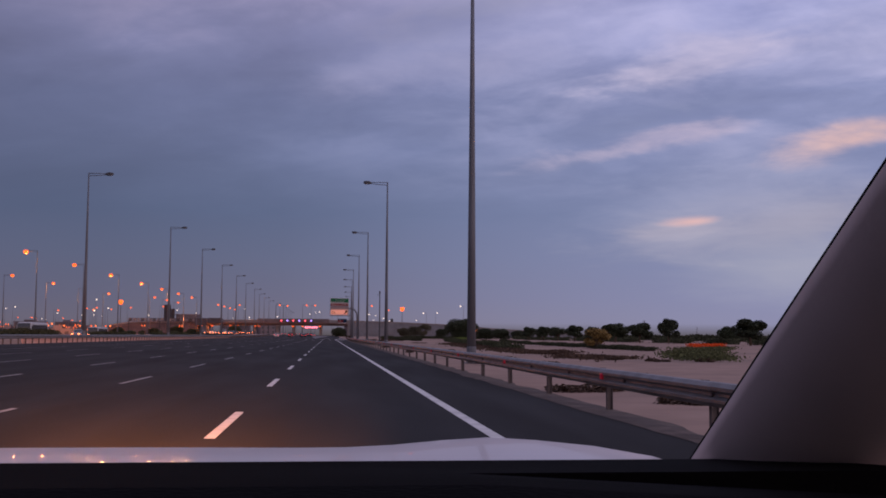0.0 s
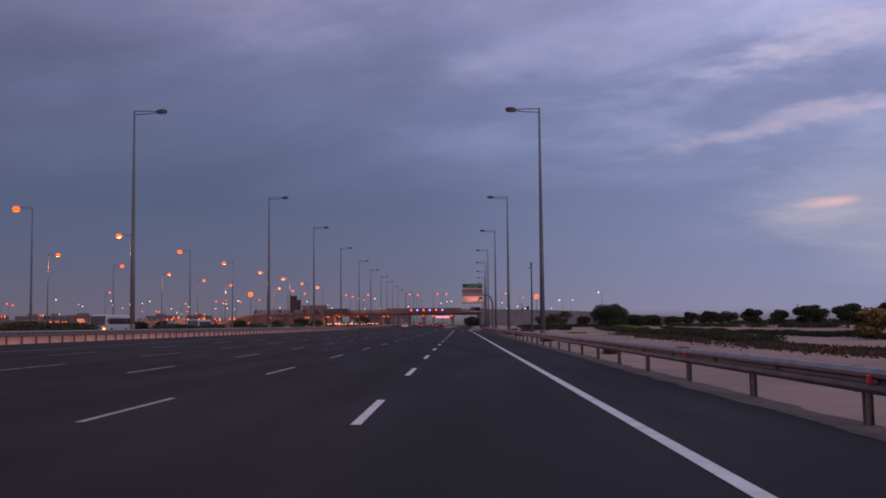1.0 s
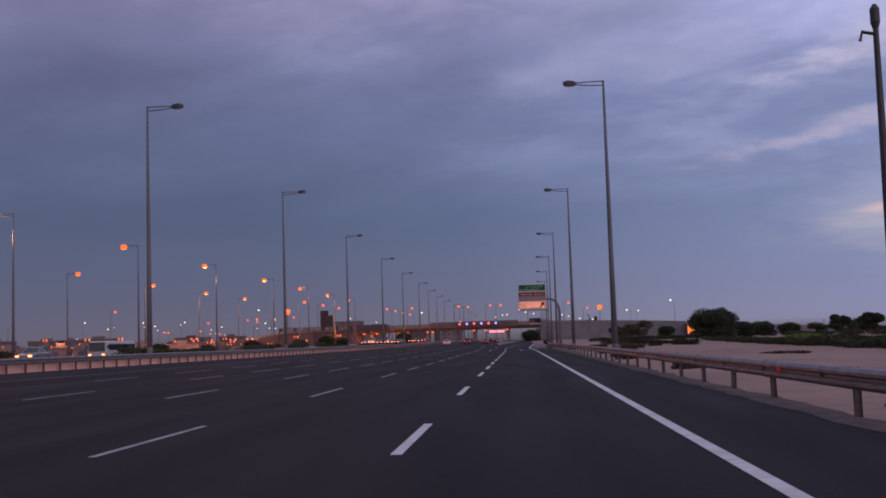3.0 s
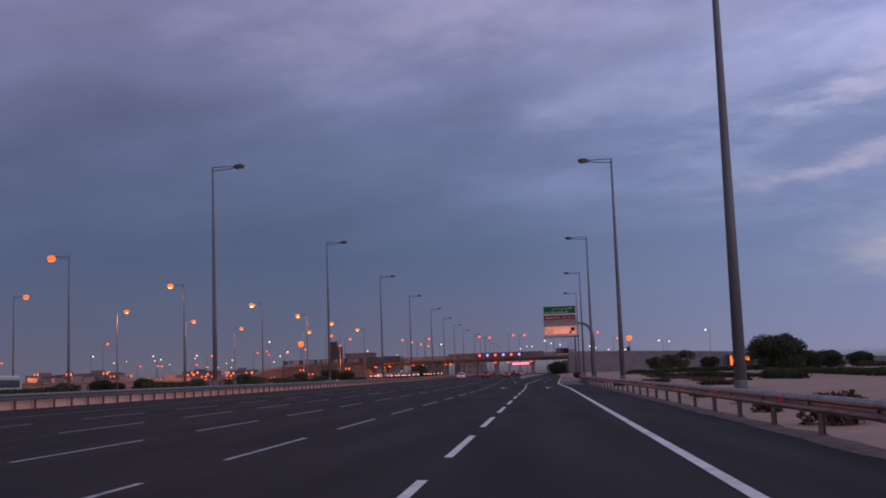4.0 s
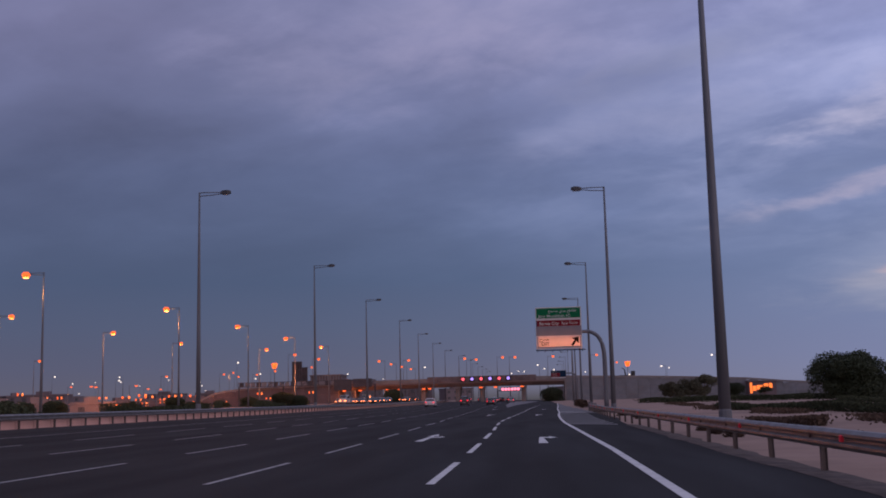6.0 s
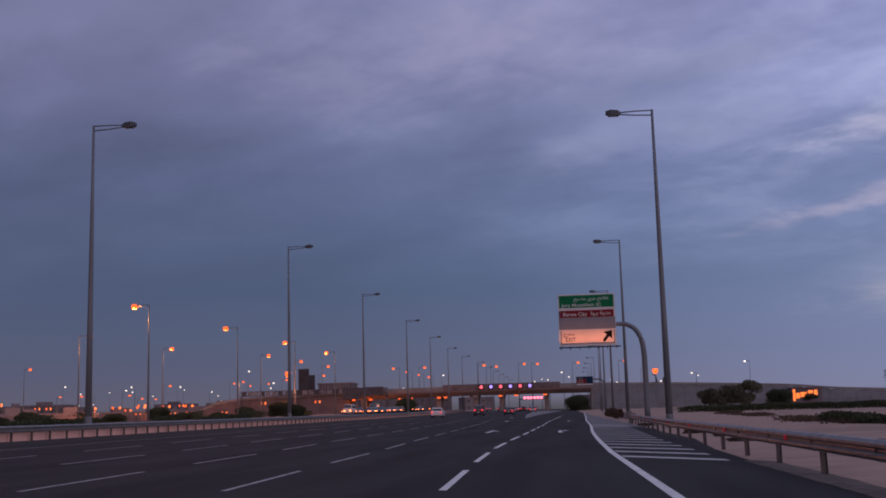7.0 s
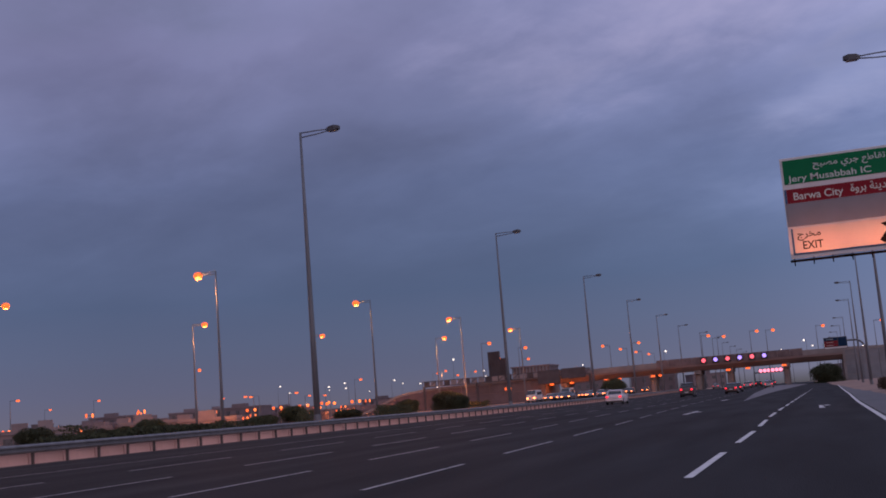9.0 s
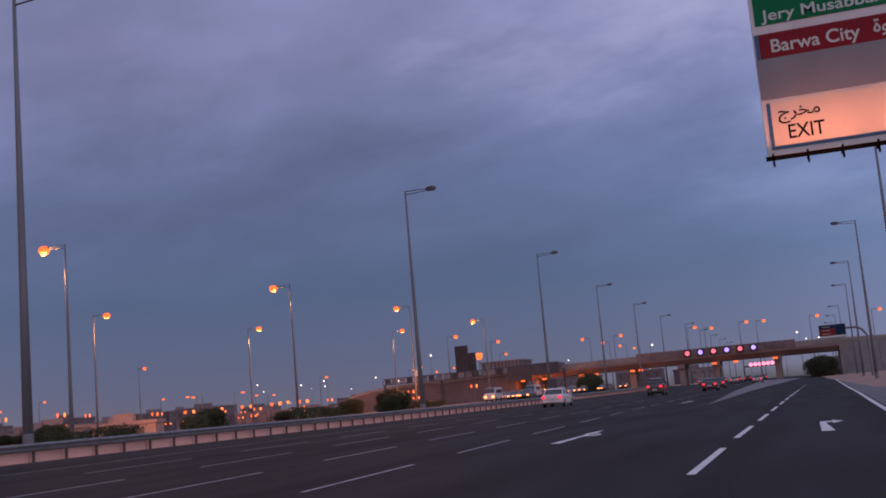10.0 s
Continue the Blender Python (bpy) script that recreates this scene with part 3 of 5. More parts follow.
def guard_rail(name, label, x, y0, y1, posts, face, top, reflectors=(), off=lambda y: 0.0):
    """A steel rail on posts along the road; face says to which side its front looks."""
    rail = thing(name, label, "guard rail", at=pose(x, 0, road_z(x) if x < 0 else -0.10))
    prof = beam_profile(face)
    bl = 4.0
    bm_ = Mesh().loft([[(px, y, pz) for px, pz in prof] for y in (0, bl + 0.14)])
    beam = bm_.data("beam", M_steel)
    n = int((y1 - y0) / bl)
    bolts = Mesh().disc((face * 0.022, 0.05, 0.0), (face, 0, 0), 0.03, 0.03, 8)
    bolt = bolts.data("splice_bolt", M_post)
    for i in range(n):
        ya = y0 + i * bl
        part("beam", beam, M_steel, rail, at=pose(off(ya), ya, top - 0.155 + rise(ya) - SLOPE * off(ya), climb(ya + bl / 2) + rng.uniform(-0.06, 0.06), rng.uniform(-1.0, 1.0), -math.degrees((off(ya + bl) - off(ya)) / bl) + rng.uniform(-0.05, 0.05)))
        if face < 0:
            part("splice_bolt", bolt, M_post, rail, at=pose(off(ya), ya, top - 0.155 + rise(ya)))
    pm = Mesh()
    pw = 0.05 if face < 0 else 0.03
    pm.box(-0.046, -0.006, -0.5, 0.046, 0.006, top - 0.02)
    pm.box(-0.05, -pw, -0.5, -0.042, pw, top - 0.02)
    pm.box(0.042, -pw, -0.5, 0.05, pw, top - 0.02)
    post = pm.data("post", M_post)
    block = Mesh().box(-0.05, -0.06, -0.16, 0.05, 0.06, 0.16, 0.012).data("spacer", M_post)
    for y in posts:
        part("post", post, M_post, rail, at=pose(off(y) - face * 0.15, y, rise(y) - SLOPE * off(y) + rng.uniform(-0.02, 0.01), rng.uniform(-1, 1), rng.uniform(-1.2, 1.2), rng.uniform(-4, 4)))
        part("spacer", block, M_post, rail, at=pose(off(y) - face * 0.035, y, top - 0.155 + rise(y) - SLOPE * off(y)))
    if reflectors:
        rf = Mesh().box(-0.03, -0.05, -0.05, 0.03, 0.012, 0.05, 0.008).data("reflector", M_red)
        for y in reflectors:
            part("reflector", rf, M_red, rail, "red plastic reflector", at=pose(off(y) + face * 0.09, y, top - 0.13))
    return rail


guard_rail("guard_rail", "weathered galvanised W-beam guard rail on steel posts in sand", 5.98, -196, 164,
           [-197.9 + 5.2 * i for i in range(36)] + [-12 + 4.0 * i for i in range(45)], -1, 0.70, [-192.5 + 10.3 * i for i in range(18)] + [-2 + 8.0 * i for i in range(21)], off=lambda y: 0.021 * max(0.0, y - 124))
guard_rail("guard_rail", "galvanised median guard rail on closely set steel posts", -22.1, -196, 428, [-196 + 2.0 * i for i in range(313)], 1, 0.66, off=lambda y: along(y, MEDIAN))
kerb = thing("median_kerb", "pale pinkish concrete kerb panels behind the median rail", "kerb", kind="structure")
kerb_panel = Mesh().loft([[(-0.16, y, -0.2), (0.0, y, -0.2), (-0.03, y, 0.36), (-0.16, y, 0.36)] for y in (0.03, 1.97)]).data("panel", M_kerb)
for i in range(244):
    y = -60 + 2 * i
    x = -22.42 + along(y, MEDIAN)
    part("panel", kerb_panel, M_kerb, kerb, at=pose(x, y, road_z(x, y) + rng.uniform(-0.012, 0.012), climb(y), 0, -math.degrees((along(y + 2, MEDIAN) - along(y, MEDIAN)) / 2)))
# a slim concrete post where the roadside rail stops, and a low planter wall farther on
blk = Mesh().loft([[(6.84 - w, y, -0.2), (6.84 + w, y, -0.2), (6.84 + w * 0.7, y, 0.82), (6.84 - w * 0.7, y, 0.82)] for y, w in ((164.1, 0.12), (164.2, 0.16), (164.5, 0.16), (164.6, 0.12))])
tagged(part("barrier_end", blk, M_concrete), "slim grey concrete post at the end of the rail", "barrier")
dk = Mesh().loft([[(x + max(0.0, paved_x(y) - 6.6), y, z + rise(y)) for x, z in ((6.4, -0.3), (6.9, -0.3), (6.8, 0.55), (6.5, 0.55))] for y in range(186, 247, 6)])
tagged(part("concrete_barrier", dk, M_concrete), "low grey concrete barrier along the exit shoulder", "barrier")


# ---- street lamps ----
LAMP_H = 18.8


def street_lamp(label, group, lens, head_scale=1.0, h=LAMP_H):
    """A tall tapered pole with a flat twin-tube arm and a boxy luminaire, arm towards -x."""
    lamp = thing("street_lamp", label, "street lamp", group)
    pm = Mesh().tube([(0, 0, 0.03), (0, 0, h * 0.35), (0, 0, h * 0.7), (0, 0, h)], [0.21, 0.165, 0.115, 0.075], 12)
    part("pole", pm, M_pole, lamp, smooth=True)
    base = Mesh().box(-0.36, -0.36, -0.25, 0.36, 0.36, 0.04, 0.03)
    part("base_plate", base, M_concrete, lamp)
    collar = Mesh().tube([(0, 0, 0.04), (0, 0, 0.7), (0, 0, 0.78)], [0.228, 0.22, 0.20], 12)
    part("collar", collar, M_pole, lamp)
    for dz in (-0.04, -0.34):
        am = Mesh().tube([(0.02, 0, h + dz), (-1.1, 0, h + dz + (0.06 if dz < -0.1 else 0.0)), (-1.98, 0, h - 0.06 + dz * 0.35)], 0.04, 8)
        part("arm", am, M_pole, lamp, smooth=True)
    s = head_scale
    hm = Mesh()
    hm.loft([[(x, -w, z0), (x, w, z0), (x, w * 0.8, z1), (x, -w * 0.8, z1)] for x, w, z0, z1 in
             ((-1.85, 0.08 * s, h - 0.20, h - 0.03), (-2.05, 0.20 * s, h - 0.27 * s, h + 0.06), (-2.45, 0.24 * s, h - 0.26 * s, h + 0.10), (-2.75, 0.15 * s, h - 0.16, h + 0.03))])
    head = part("luminaire", hm, M_head, lamp, "dark flat lamp head")
    lm = Mesh()
    # lit heads get an oversized lens: the glow around the lamp is built in
    if head_scale > 1:
        lm.loft([[(-2.40 + a * math.cos(q), 0.30 * a * math.sin(q) / 0.45, z) for q in [2 * math.pi * j / 12 for j in range(12)]] for a, z in ((0.30, h + 0.12), (0.54, h - 0.04), (0.60, h - 0.32), (0.42, h - 0.56))])
    else:
        lm.box(-2.62, -0.14, h - 0.285, -2.12, 0.14, h - 0.262)
    part("lens", lm, lens, head, smooth=head_scale > 1)
    # added brighter body below the lens, as the core of the glow
    if lens is M_sodium:
        part("bulb", Mesh().loft([[(-2.42 + a * math.cos(q), 0.6 * a * math.sin(q), z) for q in [2 * math.pi * j / 10 for j in range(10)]] for a, z in ((0.36, h - 0.40), (0.48, h - 0.58), (0.34, h - 0.72))]), M_sodium_hot, head, smooth=True)
    return lamp


row = street_lamp("tall grey tapered street lamp, unlit, beside the guard rail", "roadside lamps", M_lens)
row.matrix_basis = pose(7.84, -98.8, -0.1)
for x, y in ((7.84, -175), (7.84, -24.0), (7.84, 37.4), (7.84, 91.4), (7.84, 144.8), (8.6, 196.4), (9.5, 247.3), (10.4, 297), (11.6, 347), (13.0, 396), (14, 470), (14.5, 520), (15, 570), (15.5, 620)):
    copy_thing(row, pose(x, y, -0.1, 0, 0, rng.uniform(-2, 2)))
median = copy_thing(row, pose(-26.0, -98, 0.72, 0, 0, 180))
tagged(median, "tall grey tapered street lamp, unlit, behind the median rail", "street lamp", "median lamps")
for x, y in ((-26.0, -172), (-26.2, -21.0), (-25.8, 42.3), (-25.8, 90.1), (-26.7, 144.3), (-27.2, 196.3), (-28.0, 246.5), (-28.3, 297.4), (-29.5, 348), (-30.2, 398), (-30.5, 448), (-29, 498), (-29, 548), (-29, 598), (-29, 648), (-29, 698), (-29, 748)):
    copy_thing(median, pose(x, y, 0.72, 0, 0, 180 + rng.uniform(-2, 2)))

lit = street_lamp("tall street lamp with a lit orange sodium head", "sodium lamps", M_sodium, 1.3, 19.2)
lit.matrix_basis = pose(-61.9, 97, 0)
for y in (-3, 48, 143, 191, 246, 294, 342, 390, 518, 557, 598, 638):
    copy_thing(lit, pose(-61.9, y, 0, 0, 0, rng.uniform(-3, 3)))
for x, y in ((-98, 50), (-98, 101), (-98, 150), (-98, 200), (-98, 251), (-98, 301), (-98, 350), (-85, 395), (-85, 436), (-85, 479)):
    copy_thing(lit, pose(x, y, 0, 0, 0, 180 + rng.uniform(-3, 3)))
# the light that the sodium heads give
for x, y in ((-64.3, 97), (-64.3, 191), (-64.3, 246), (-64.3, 294), (-64.3, 342), (-64.3, 390), (-95.6, 150), (-95.6, 251), (-95.6, 301), (-95.6, 350), (-82.6, 395), (-157.5, 620)):
    glow_ = bpy.data.lights.new("sodium_light", "POINT")
    glow_.energy, glow_.color, glow_.shadow_soft_size = 2600, (1.0, 0.34, 0.10), 0.5
    new("sodium_light", glow_).location = (x, y, 17.6)
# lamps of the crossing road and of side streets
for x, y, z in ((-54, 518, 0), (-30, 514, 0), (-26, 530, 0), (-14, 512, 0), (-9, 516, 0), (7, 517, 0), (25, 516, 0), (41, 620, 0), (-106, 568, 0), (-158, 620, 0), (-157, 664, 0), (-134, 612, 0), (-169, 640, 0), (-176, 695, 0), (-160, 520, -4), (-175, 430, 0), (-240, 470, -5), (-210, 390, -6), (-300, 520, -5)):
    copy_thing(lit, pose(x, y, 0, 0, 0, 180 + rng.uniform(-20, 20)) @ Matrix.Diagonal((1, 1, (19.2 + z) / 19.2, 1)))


def high_mast(at, label, k=1.0):
    """A tall mast with a ring of orange floodlamps; added lower tiers fill out its glow."""
    m = thing("high_mast_light", label, "street lamp", "high masts", at=at)
    part("pole", Mesh().tube([(0, 0, 0), (0, 0, 27.5)], [0.4, 0.18], 10), M_pole, m)
    part("crown", Mesh().tube([(0, 0, 26.6), (0, 0, 26.9)], 1.5, 12), M_dark, m)
    # oversized lamps in tapering tiers give the tall shape of the glow
    for tier, n, r0, z in ((0, 8, 1.9 * k, 26.9), (1, 6, 1.5 * k, 26.9 - 1.6 * k), (2, 4, 0.9 * k, 26.9 - 3.0 * k)):
        for i in range(n):
            q = 2 * math.pi * i / n + tier
            part("floodlamp", Mesh().tube([(r0 * math.cos(q), r0 * math.sin(q), z - 0.7), (r0 * 0.95 * math.cos(q), r0 * 0.95 * math.sin(q), z), (r0 * 0.8 * math.cos(q), r0 * 0.8 * math.sin(q), z + 0.6)], [0.6 * k, 1.05 * k, 0.6 * k], 8), M_sodium if (i + tier) % 3 else M_sodium_hot, m)
    return m


high_mast(pose(-159.5, 727, 0), "tall mast with a ring of orange floodlamps behind the billboard", 0.7)
high_mast(pose(70.3, 881, 0), "far tall mast with a ring of orange floodlamps", 0.78)
white = street_lamp("distant street lamp with a small lit white head", "far white lamps", M_whitelamp, 1.3)
white.matrix_basis = pose(77, 700, 0)
for i in range(46):
    y = rng.uniform(620, 1300)
    x = rng.uniform(-0.42, 0.13) * y - 10
    copy_thing(white, pose(x, y, 0, 0, 0, rng.uniform(0, 360)) @ Matrix.Diagonal((1, 1, (rng.uniform(11, 23) + y * 0.006) / 19.4, 1)))
copy_thing(white, pose(106, 700, 0) @ Matrix.Diagonal((1, 1, 1.3, 1)))


# ---- the exit sign on its bent arm ----
def text_mesh(words, size):
    cu = bpy.data.curves.new("words", "FONT")
    cu.body, cu.size, cu.extrude, cu.offset = words, size, 0.004, 0.012 * size
    tmp = bpy.data.objects.new("words", cu)
    me = bpy.data.meshes.new_from_object(tmp)
    bpy.data.objects.remove(tmp)
    return me


def lettering(words, size, x, z, mat, parent, y, width=None):
    me = text_mesh(words, size)
    me.materials.clear()
    me.materials.append(mat)
    ob = part("lettering", me, mat, parent, "lettering")
    s = 1.0
    if width:
        s = width / max(0.01, max(v.co.x for v in me.vertices))
    ob.matrix_basis = Matrix.Translation((x, y, z)) @ pose(0, 0, 0, 90, 0, 0) @ Matrix.Diagonal((s, 1, 1, 1))


SX0, SX1, SZ0, SZ1, SY = 1.83, 7.55, 7.35, 12.60, 191.8
sign = thing("exit_sign", "large motorway exit sign in green, maroon, grey and white panels", "road sign", at=pose(0, SY, 0))
H = SZ1 - SZ0
part("back_panel", Mesh().box(SX0, 0.02, SZ0, SX1, 0.10, SZ1, 0.02), M_signwhite, sign, "white bordered sheet")


def panel(name, f0, f1, mat, label, inset=0.12):
    """A coloured sheet between two fractions of the sign's height, from the top."""
    z1, z0 = SZ1 - f0 * H, SZ1 - f1 * H
    return part(name, Mesh().box(SX0 + inset, -0.006, z0, SX1 - inset, 0.019, z1, 0.006), mat, sign, label)


green = panel("green_panel", 0.025, 0.265, M_green, "green destination panel")
maroon = panel("maroon_panel", 0.315, 0.455, M_signred, "maroon destination panel", 0.16)
panel("grey_panel", 0.456, 0.685, M_signgrey, "blank grey panel", 0.03)
panel("exit_border", 0.705, 0.965, M_signblue, "dark blue border", 0.14)
part("exit_panel", Mesh().box(SX0 + 0.24, -0.016, SZ1 - 0.948 * H, SX1 - 0.24, -0.007, SZ1 - 0.705 * H), M_exit, sign, "white exit panel")
part("blue_tab", Mesh().box(SX0 + 0.05, -0.006, SZ1 - 0.455 * H, SX0 + 0.155, 0.019, SZ1 - 0.315 * H), M_signblue, sign)
lettering("Barwa City", 0.54, SX0 + 0.45, SZ1 - 0.425 * H, M_letter_white, maroon, -0.014, 2.45)
lettering("\ufe9d\ufeae\ufea8\ufee3", 0.46, SX0 + 0.42, SZ1 - 0.795 * H, M_letter_black, sign, -0.024, 1.15)
lettering("\ufe93\ufeed\ufeae\ufe91 \ufe94\ufee8\ufef3\ufeaa\ufee3", 0.55, SX0 + 3.25, SZ1 - 0.41 * H, M_letter_white, maroon, -0.014, 2.0)
lettering("Jery Musabbah IC", 0.46, SX0 + 0.35, SZ1 - 0.243 * H, M_letter_white, green, -0.014, 4.0)
lettering("\ufea2\ufe92\ufebc\ufee3 \ufef1\ufeae\ufe9f \ufeca\ufec3\ufe8e\ufed8\ufe97", 0.44, SX0 + 1.6, SZ1 - 0.118 * H, M_letter_white, green, -0.014, 3.5)
lettering("EXIT", 0.58, SX0 + 0.62, SZ1 - 0.915 * H, M_letter_black, sign, -0.024, 1.02)
ax, az = SX1 - 1.35, SZ1 - 0.935 * H
am = Mesh()
am.add([(ax - 0.06, -0.024, az + 0.14), (ax + 0.18, -0.024, az - 0.04), (ax + 0.66, -0.024, az + 0.56), (ax + 0.42, -0.024, az + 0.76)], [(0, 1, 2, 3)])
am.add([(ax + 0.06, -0.024, az + 0.98), (ax + 0.92, -0.024, az + 0.28), (ax + 0.94, -0.024, az + 1.14)], [(0, 1, 2)])
part("exit_arrow", am, M_letter_black, sign, "black slanting arrow")
bar = part("lamp_bar", Mesh().tube([(SX0 - 0.05, -0.62, SZ0 - 0.18), (SX1 + 0.35, -0.62, SZ0 - 0.18)], 0.065, 10), M_black, sign, "dark bar that carries the sign lamps")
for i in range(7):
    x = SX0 + 0.15 + i * 0.92
    part("bracket", Mesh().box(x - 0.03, -0.66, SZ0 - 0.42, x + 0.03, -0.58, SZ0 - 0.05, 0.01).box(x - 0.025, -0.60, SZ0 - 0.2, x + 0.025, 0.06, SZ0 - 0.14), M_black, bar)
for x in (SX0 + 0.8, (SX0 + SX1) / 2, SX1 - 0.8):
    part("rear_rib", Mesh().box(x - 0.06, 0.10, SZ0 + 0.1, x + 0.06, 0.24, SZ1 - 0.1), M_dark, sign)
curve = [(10.25, 0.42, -0.1), (10.25, 0.42, 4.5), (10.22, 0.42, 6.6), (10.0, 0.42, 7.9), (9.5, 0.42, 8.85), (8.7, 0.42, 9.35), (7.9, 0.42, 9.45), (3.2, 0.42, 9.45)]
bend = spline(curve)
part("bent_arm", Mesh().tube(bend, [0.30 - 0.1 * i / len(bend) for i in range(len(bend))], 16), M_pole, sign, "thick grey tubular arm bent over the road", smooth=True)
part("foot", Mesh().box(9.65, -0.2, -0.3, 10.85, 1.0, 0.05, 0.04), M_concrete, sign)
# added warm fill before the sign, standing in for headlight the sheet throws back
for x in (SX0 + 1.4, SX1 - 1.4):
    tube = bpy.data.lights.new("sign_tube", "AREA")
    tube.shape, tube.size, tube.size_y, tube.energy, tube.color = "RECTANGLE", 2.6, 0.10, 19, (1.0, 0.29, 0.13)
    lo = new("sign_tube", tube)
    tube.spread = radians(62)
    lo.matrix_world = look((x, SY - 1.5, SZ0 - 0.62), (x, SY, SZ0 + 0.85))

# the smaller sign beyond, on its own bent post
sign2 = thing("direction_sign", "smaller blue and maroon direction sign on a bent post", "road sign", at=pose(0.25, 337, 0.3))
part("back_panel", Mesh().box(5.3, 0, 6.05, 9.15, 0.1, 8.05, 0.02), M_dark, sign2)
part("blue_panel", Mesh().box(7.72, -0.02, 6.42, 9.08, -0.004, 7.98), M_navy, sign2)
for i in range(3):
    part("blue_panel" if i == 2 else "maroon_panel", Mesh().box(5.38, -0.02, 6.45 + i * 0.52, 7.60, -0.004, 6.90 + i * 0.52), M_navy if i == 2 else M_signred, sign2)
    part("text_bar", Mesh().box(5.7, -0.03, 6.64 + i * 0.52, 6.9, -0.022, 6.70 + i * 0.52), M_letter_white, sign2)
part("lower_strip", Mesh().box(5.38, -0.02, 6.12, 9.08, -0.004, 6.36), M_signwhite, sign2, "white lower strip")
part("bent_post", Mesh().tube(spline([(12.1, 0.2, -0.6), (12.1, 0.2, 5.2), (11.8, 0.2, 6.4), (11.1, 0.2, 7.15), (10.0, 0.2, 7.35), (6, 0.2, 7.35)]), 0.17, 12), M_pole, sign2, smooth=True)


# ---- the flyover ----
BY, BW = 430.0, 13.0
bridge = thing("flyover", "long concrete flyover on round-edged piers across the motorway", "bridge", kind="structure")


def deck_z(x):
    """Underside of the deck, a little higher over the road."""
    return 6.15 - 0.00012 * (x + 14) ** 2


bx = [-68 + 5 * i for i in range(17)]
dm = Mesh().loft([[(x, BY + 1.6, deck_z(x)), (x, BY - 0.0, deck_z(x) + 1.15), (x, BY + 0.0, deck_z(x) + 1.9), (x, BY + BW, deck_z(x) + 1.9), (x, BY + BW, deck_z(x) + 1.15), (x, BY + BW - 1.6, deck_z(x))] for x in bx])
part("deck", dm, M_deck, bridge, "brown-grey concrete box deck")
for y0 in (BY - 0.12, BY + BW - 0.3):
    pr = Mesh().loft([[(x, y0, deck_z(x) + 1.6), (x, y0 + 0.4, deck_z(x) + 1.6), (x, y0 + 0.3, deck_z(x) + 2.95), (x, y0 + 0.05, deck_z(x) + 2.95)] for x in bx])
    part("parapet", pr, M_concrete, bridge)
for i in range(12):
    part("signal_board", Mesh().box(-35.3 + 3.1 * i, BY - 0.22, 7.75, -32.26 + 3.1 * i, BY - 0.13, 9.62, 0.02), M_board, bridge, "dull brown board behind the lane signals")
for x in (-61, -49.5, -37, -25, -16.8, -2.5):
    pm = Mesh()
    for y0 in (BY + 2.2, BY + 8.0):
        pm.box(x - 0.75, y0, -0.3, x + 0.75, y0 + 2.4, deck_z(x) - 0.9, 0.25)
    pm.box(x - 0.9, BY + 1.0, deck_z(x) - 1.0, x + 0.9, BY + BW - 1.0, deck_z(x) + 0.02, 0.1)
    part("pier", pm, M_concrete, bridge)
# abutment and approach walls of panels
RIGHT_TOP = ((12, 8.4), (21, 8.1), (40, 7.6), (59, 6.8), (73, 6.1), (86, 4.8), (112, 3.4), (150, 1.0))
LEFT_TOP = ((-122, 1.0), (-115.7, 3.0), (-109, 5.9), (-100, 6.9), (-83, 7.2), (-66, 7.8))
wall = thing("retaining_wall", "long grey panelled retaining wall of the flyover approach", "wall", kind="structure")
for side_, x0, n, line, face_ in ((1, 12.0, 32, RIGHT_TOP, M_wall), (-1, -66.0, 14, LEFT_TOP, M_bank)):
    for i in range(n):
        xa = x0 + side_ * i * 4.0
        top = along(xa + side_ * 2, line)
        z = -0.4
        j = 0
        while z < top:
            zt = min(top, z + 2.5)
            part("panel", Mesh().box(min(xa, xa + side_ * 3.96), BY - 0.2 + 0.02 * ((i + j) % 2), z, max(xa, xa + side_ * 3.96), BY + 0.3, max(z + 0.1, zt - 0.03), 0.03), face_, wall)
            z += 2.5
            j += 1
    tops = [(x0 + side_ * i * 4.0, along(x0 + side_ * i * 4.0, line)) for i in range(n + 1)]
    part("coping", Mesh().loft([[(x, BY - 0.35, z - 0.05), (x, BY + 0.45, z - 0.05), (x, BY + 0.4, z + 0.6), (x, BY - 0.3, z + 0.6)] for x, z in tops]), M_concrete, wall)
    part("fill", Mesh().loft([[(x, BY + 0.5, -1), (x, BY + 0.5, z - 0.2), (x, BY + 13, z - 0.2), (x, BY + 26, -1)] for x, z in tops]), M_sand, wall)
part("wing", Mesh().box(11.4, BY - 0.2, -0.4, 12.0, BY + 13, 8.9), M_concrete, wall)
# lane signals on the flyover's face
for i in range(6):
    x = -23.0 + i * 3.08
    sg = thing("lane_signal", "round lit red lane signal on the flyover" if i % 2 == 0 else "round lit violet lane signal on the flyover", "traffic signal", "lane signals", at=pose(x, BY - 0.56, 8.62))
    part("housing", Mesh().box(-0.85, 0.0, -0.85, 0.85, 0.32, 0.85, 0.08), M_dark, sg)
    part("lamp", Mesh().disc((0, 0.0, 0), (0, -1, 0), 0.52, 0.05, 24), M_sigred if i % 2 == 0 else M_sigblue, sg)
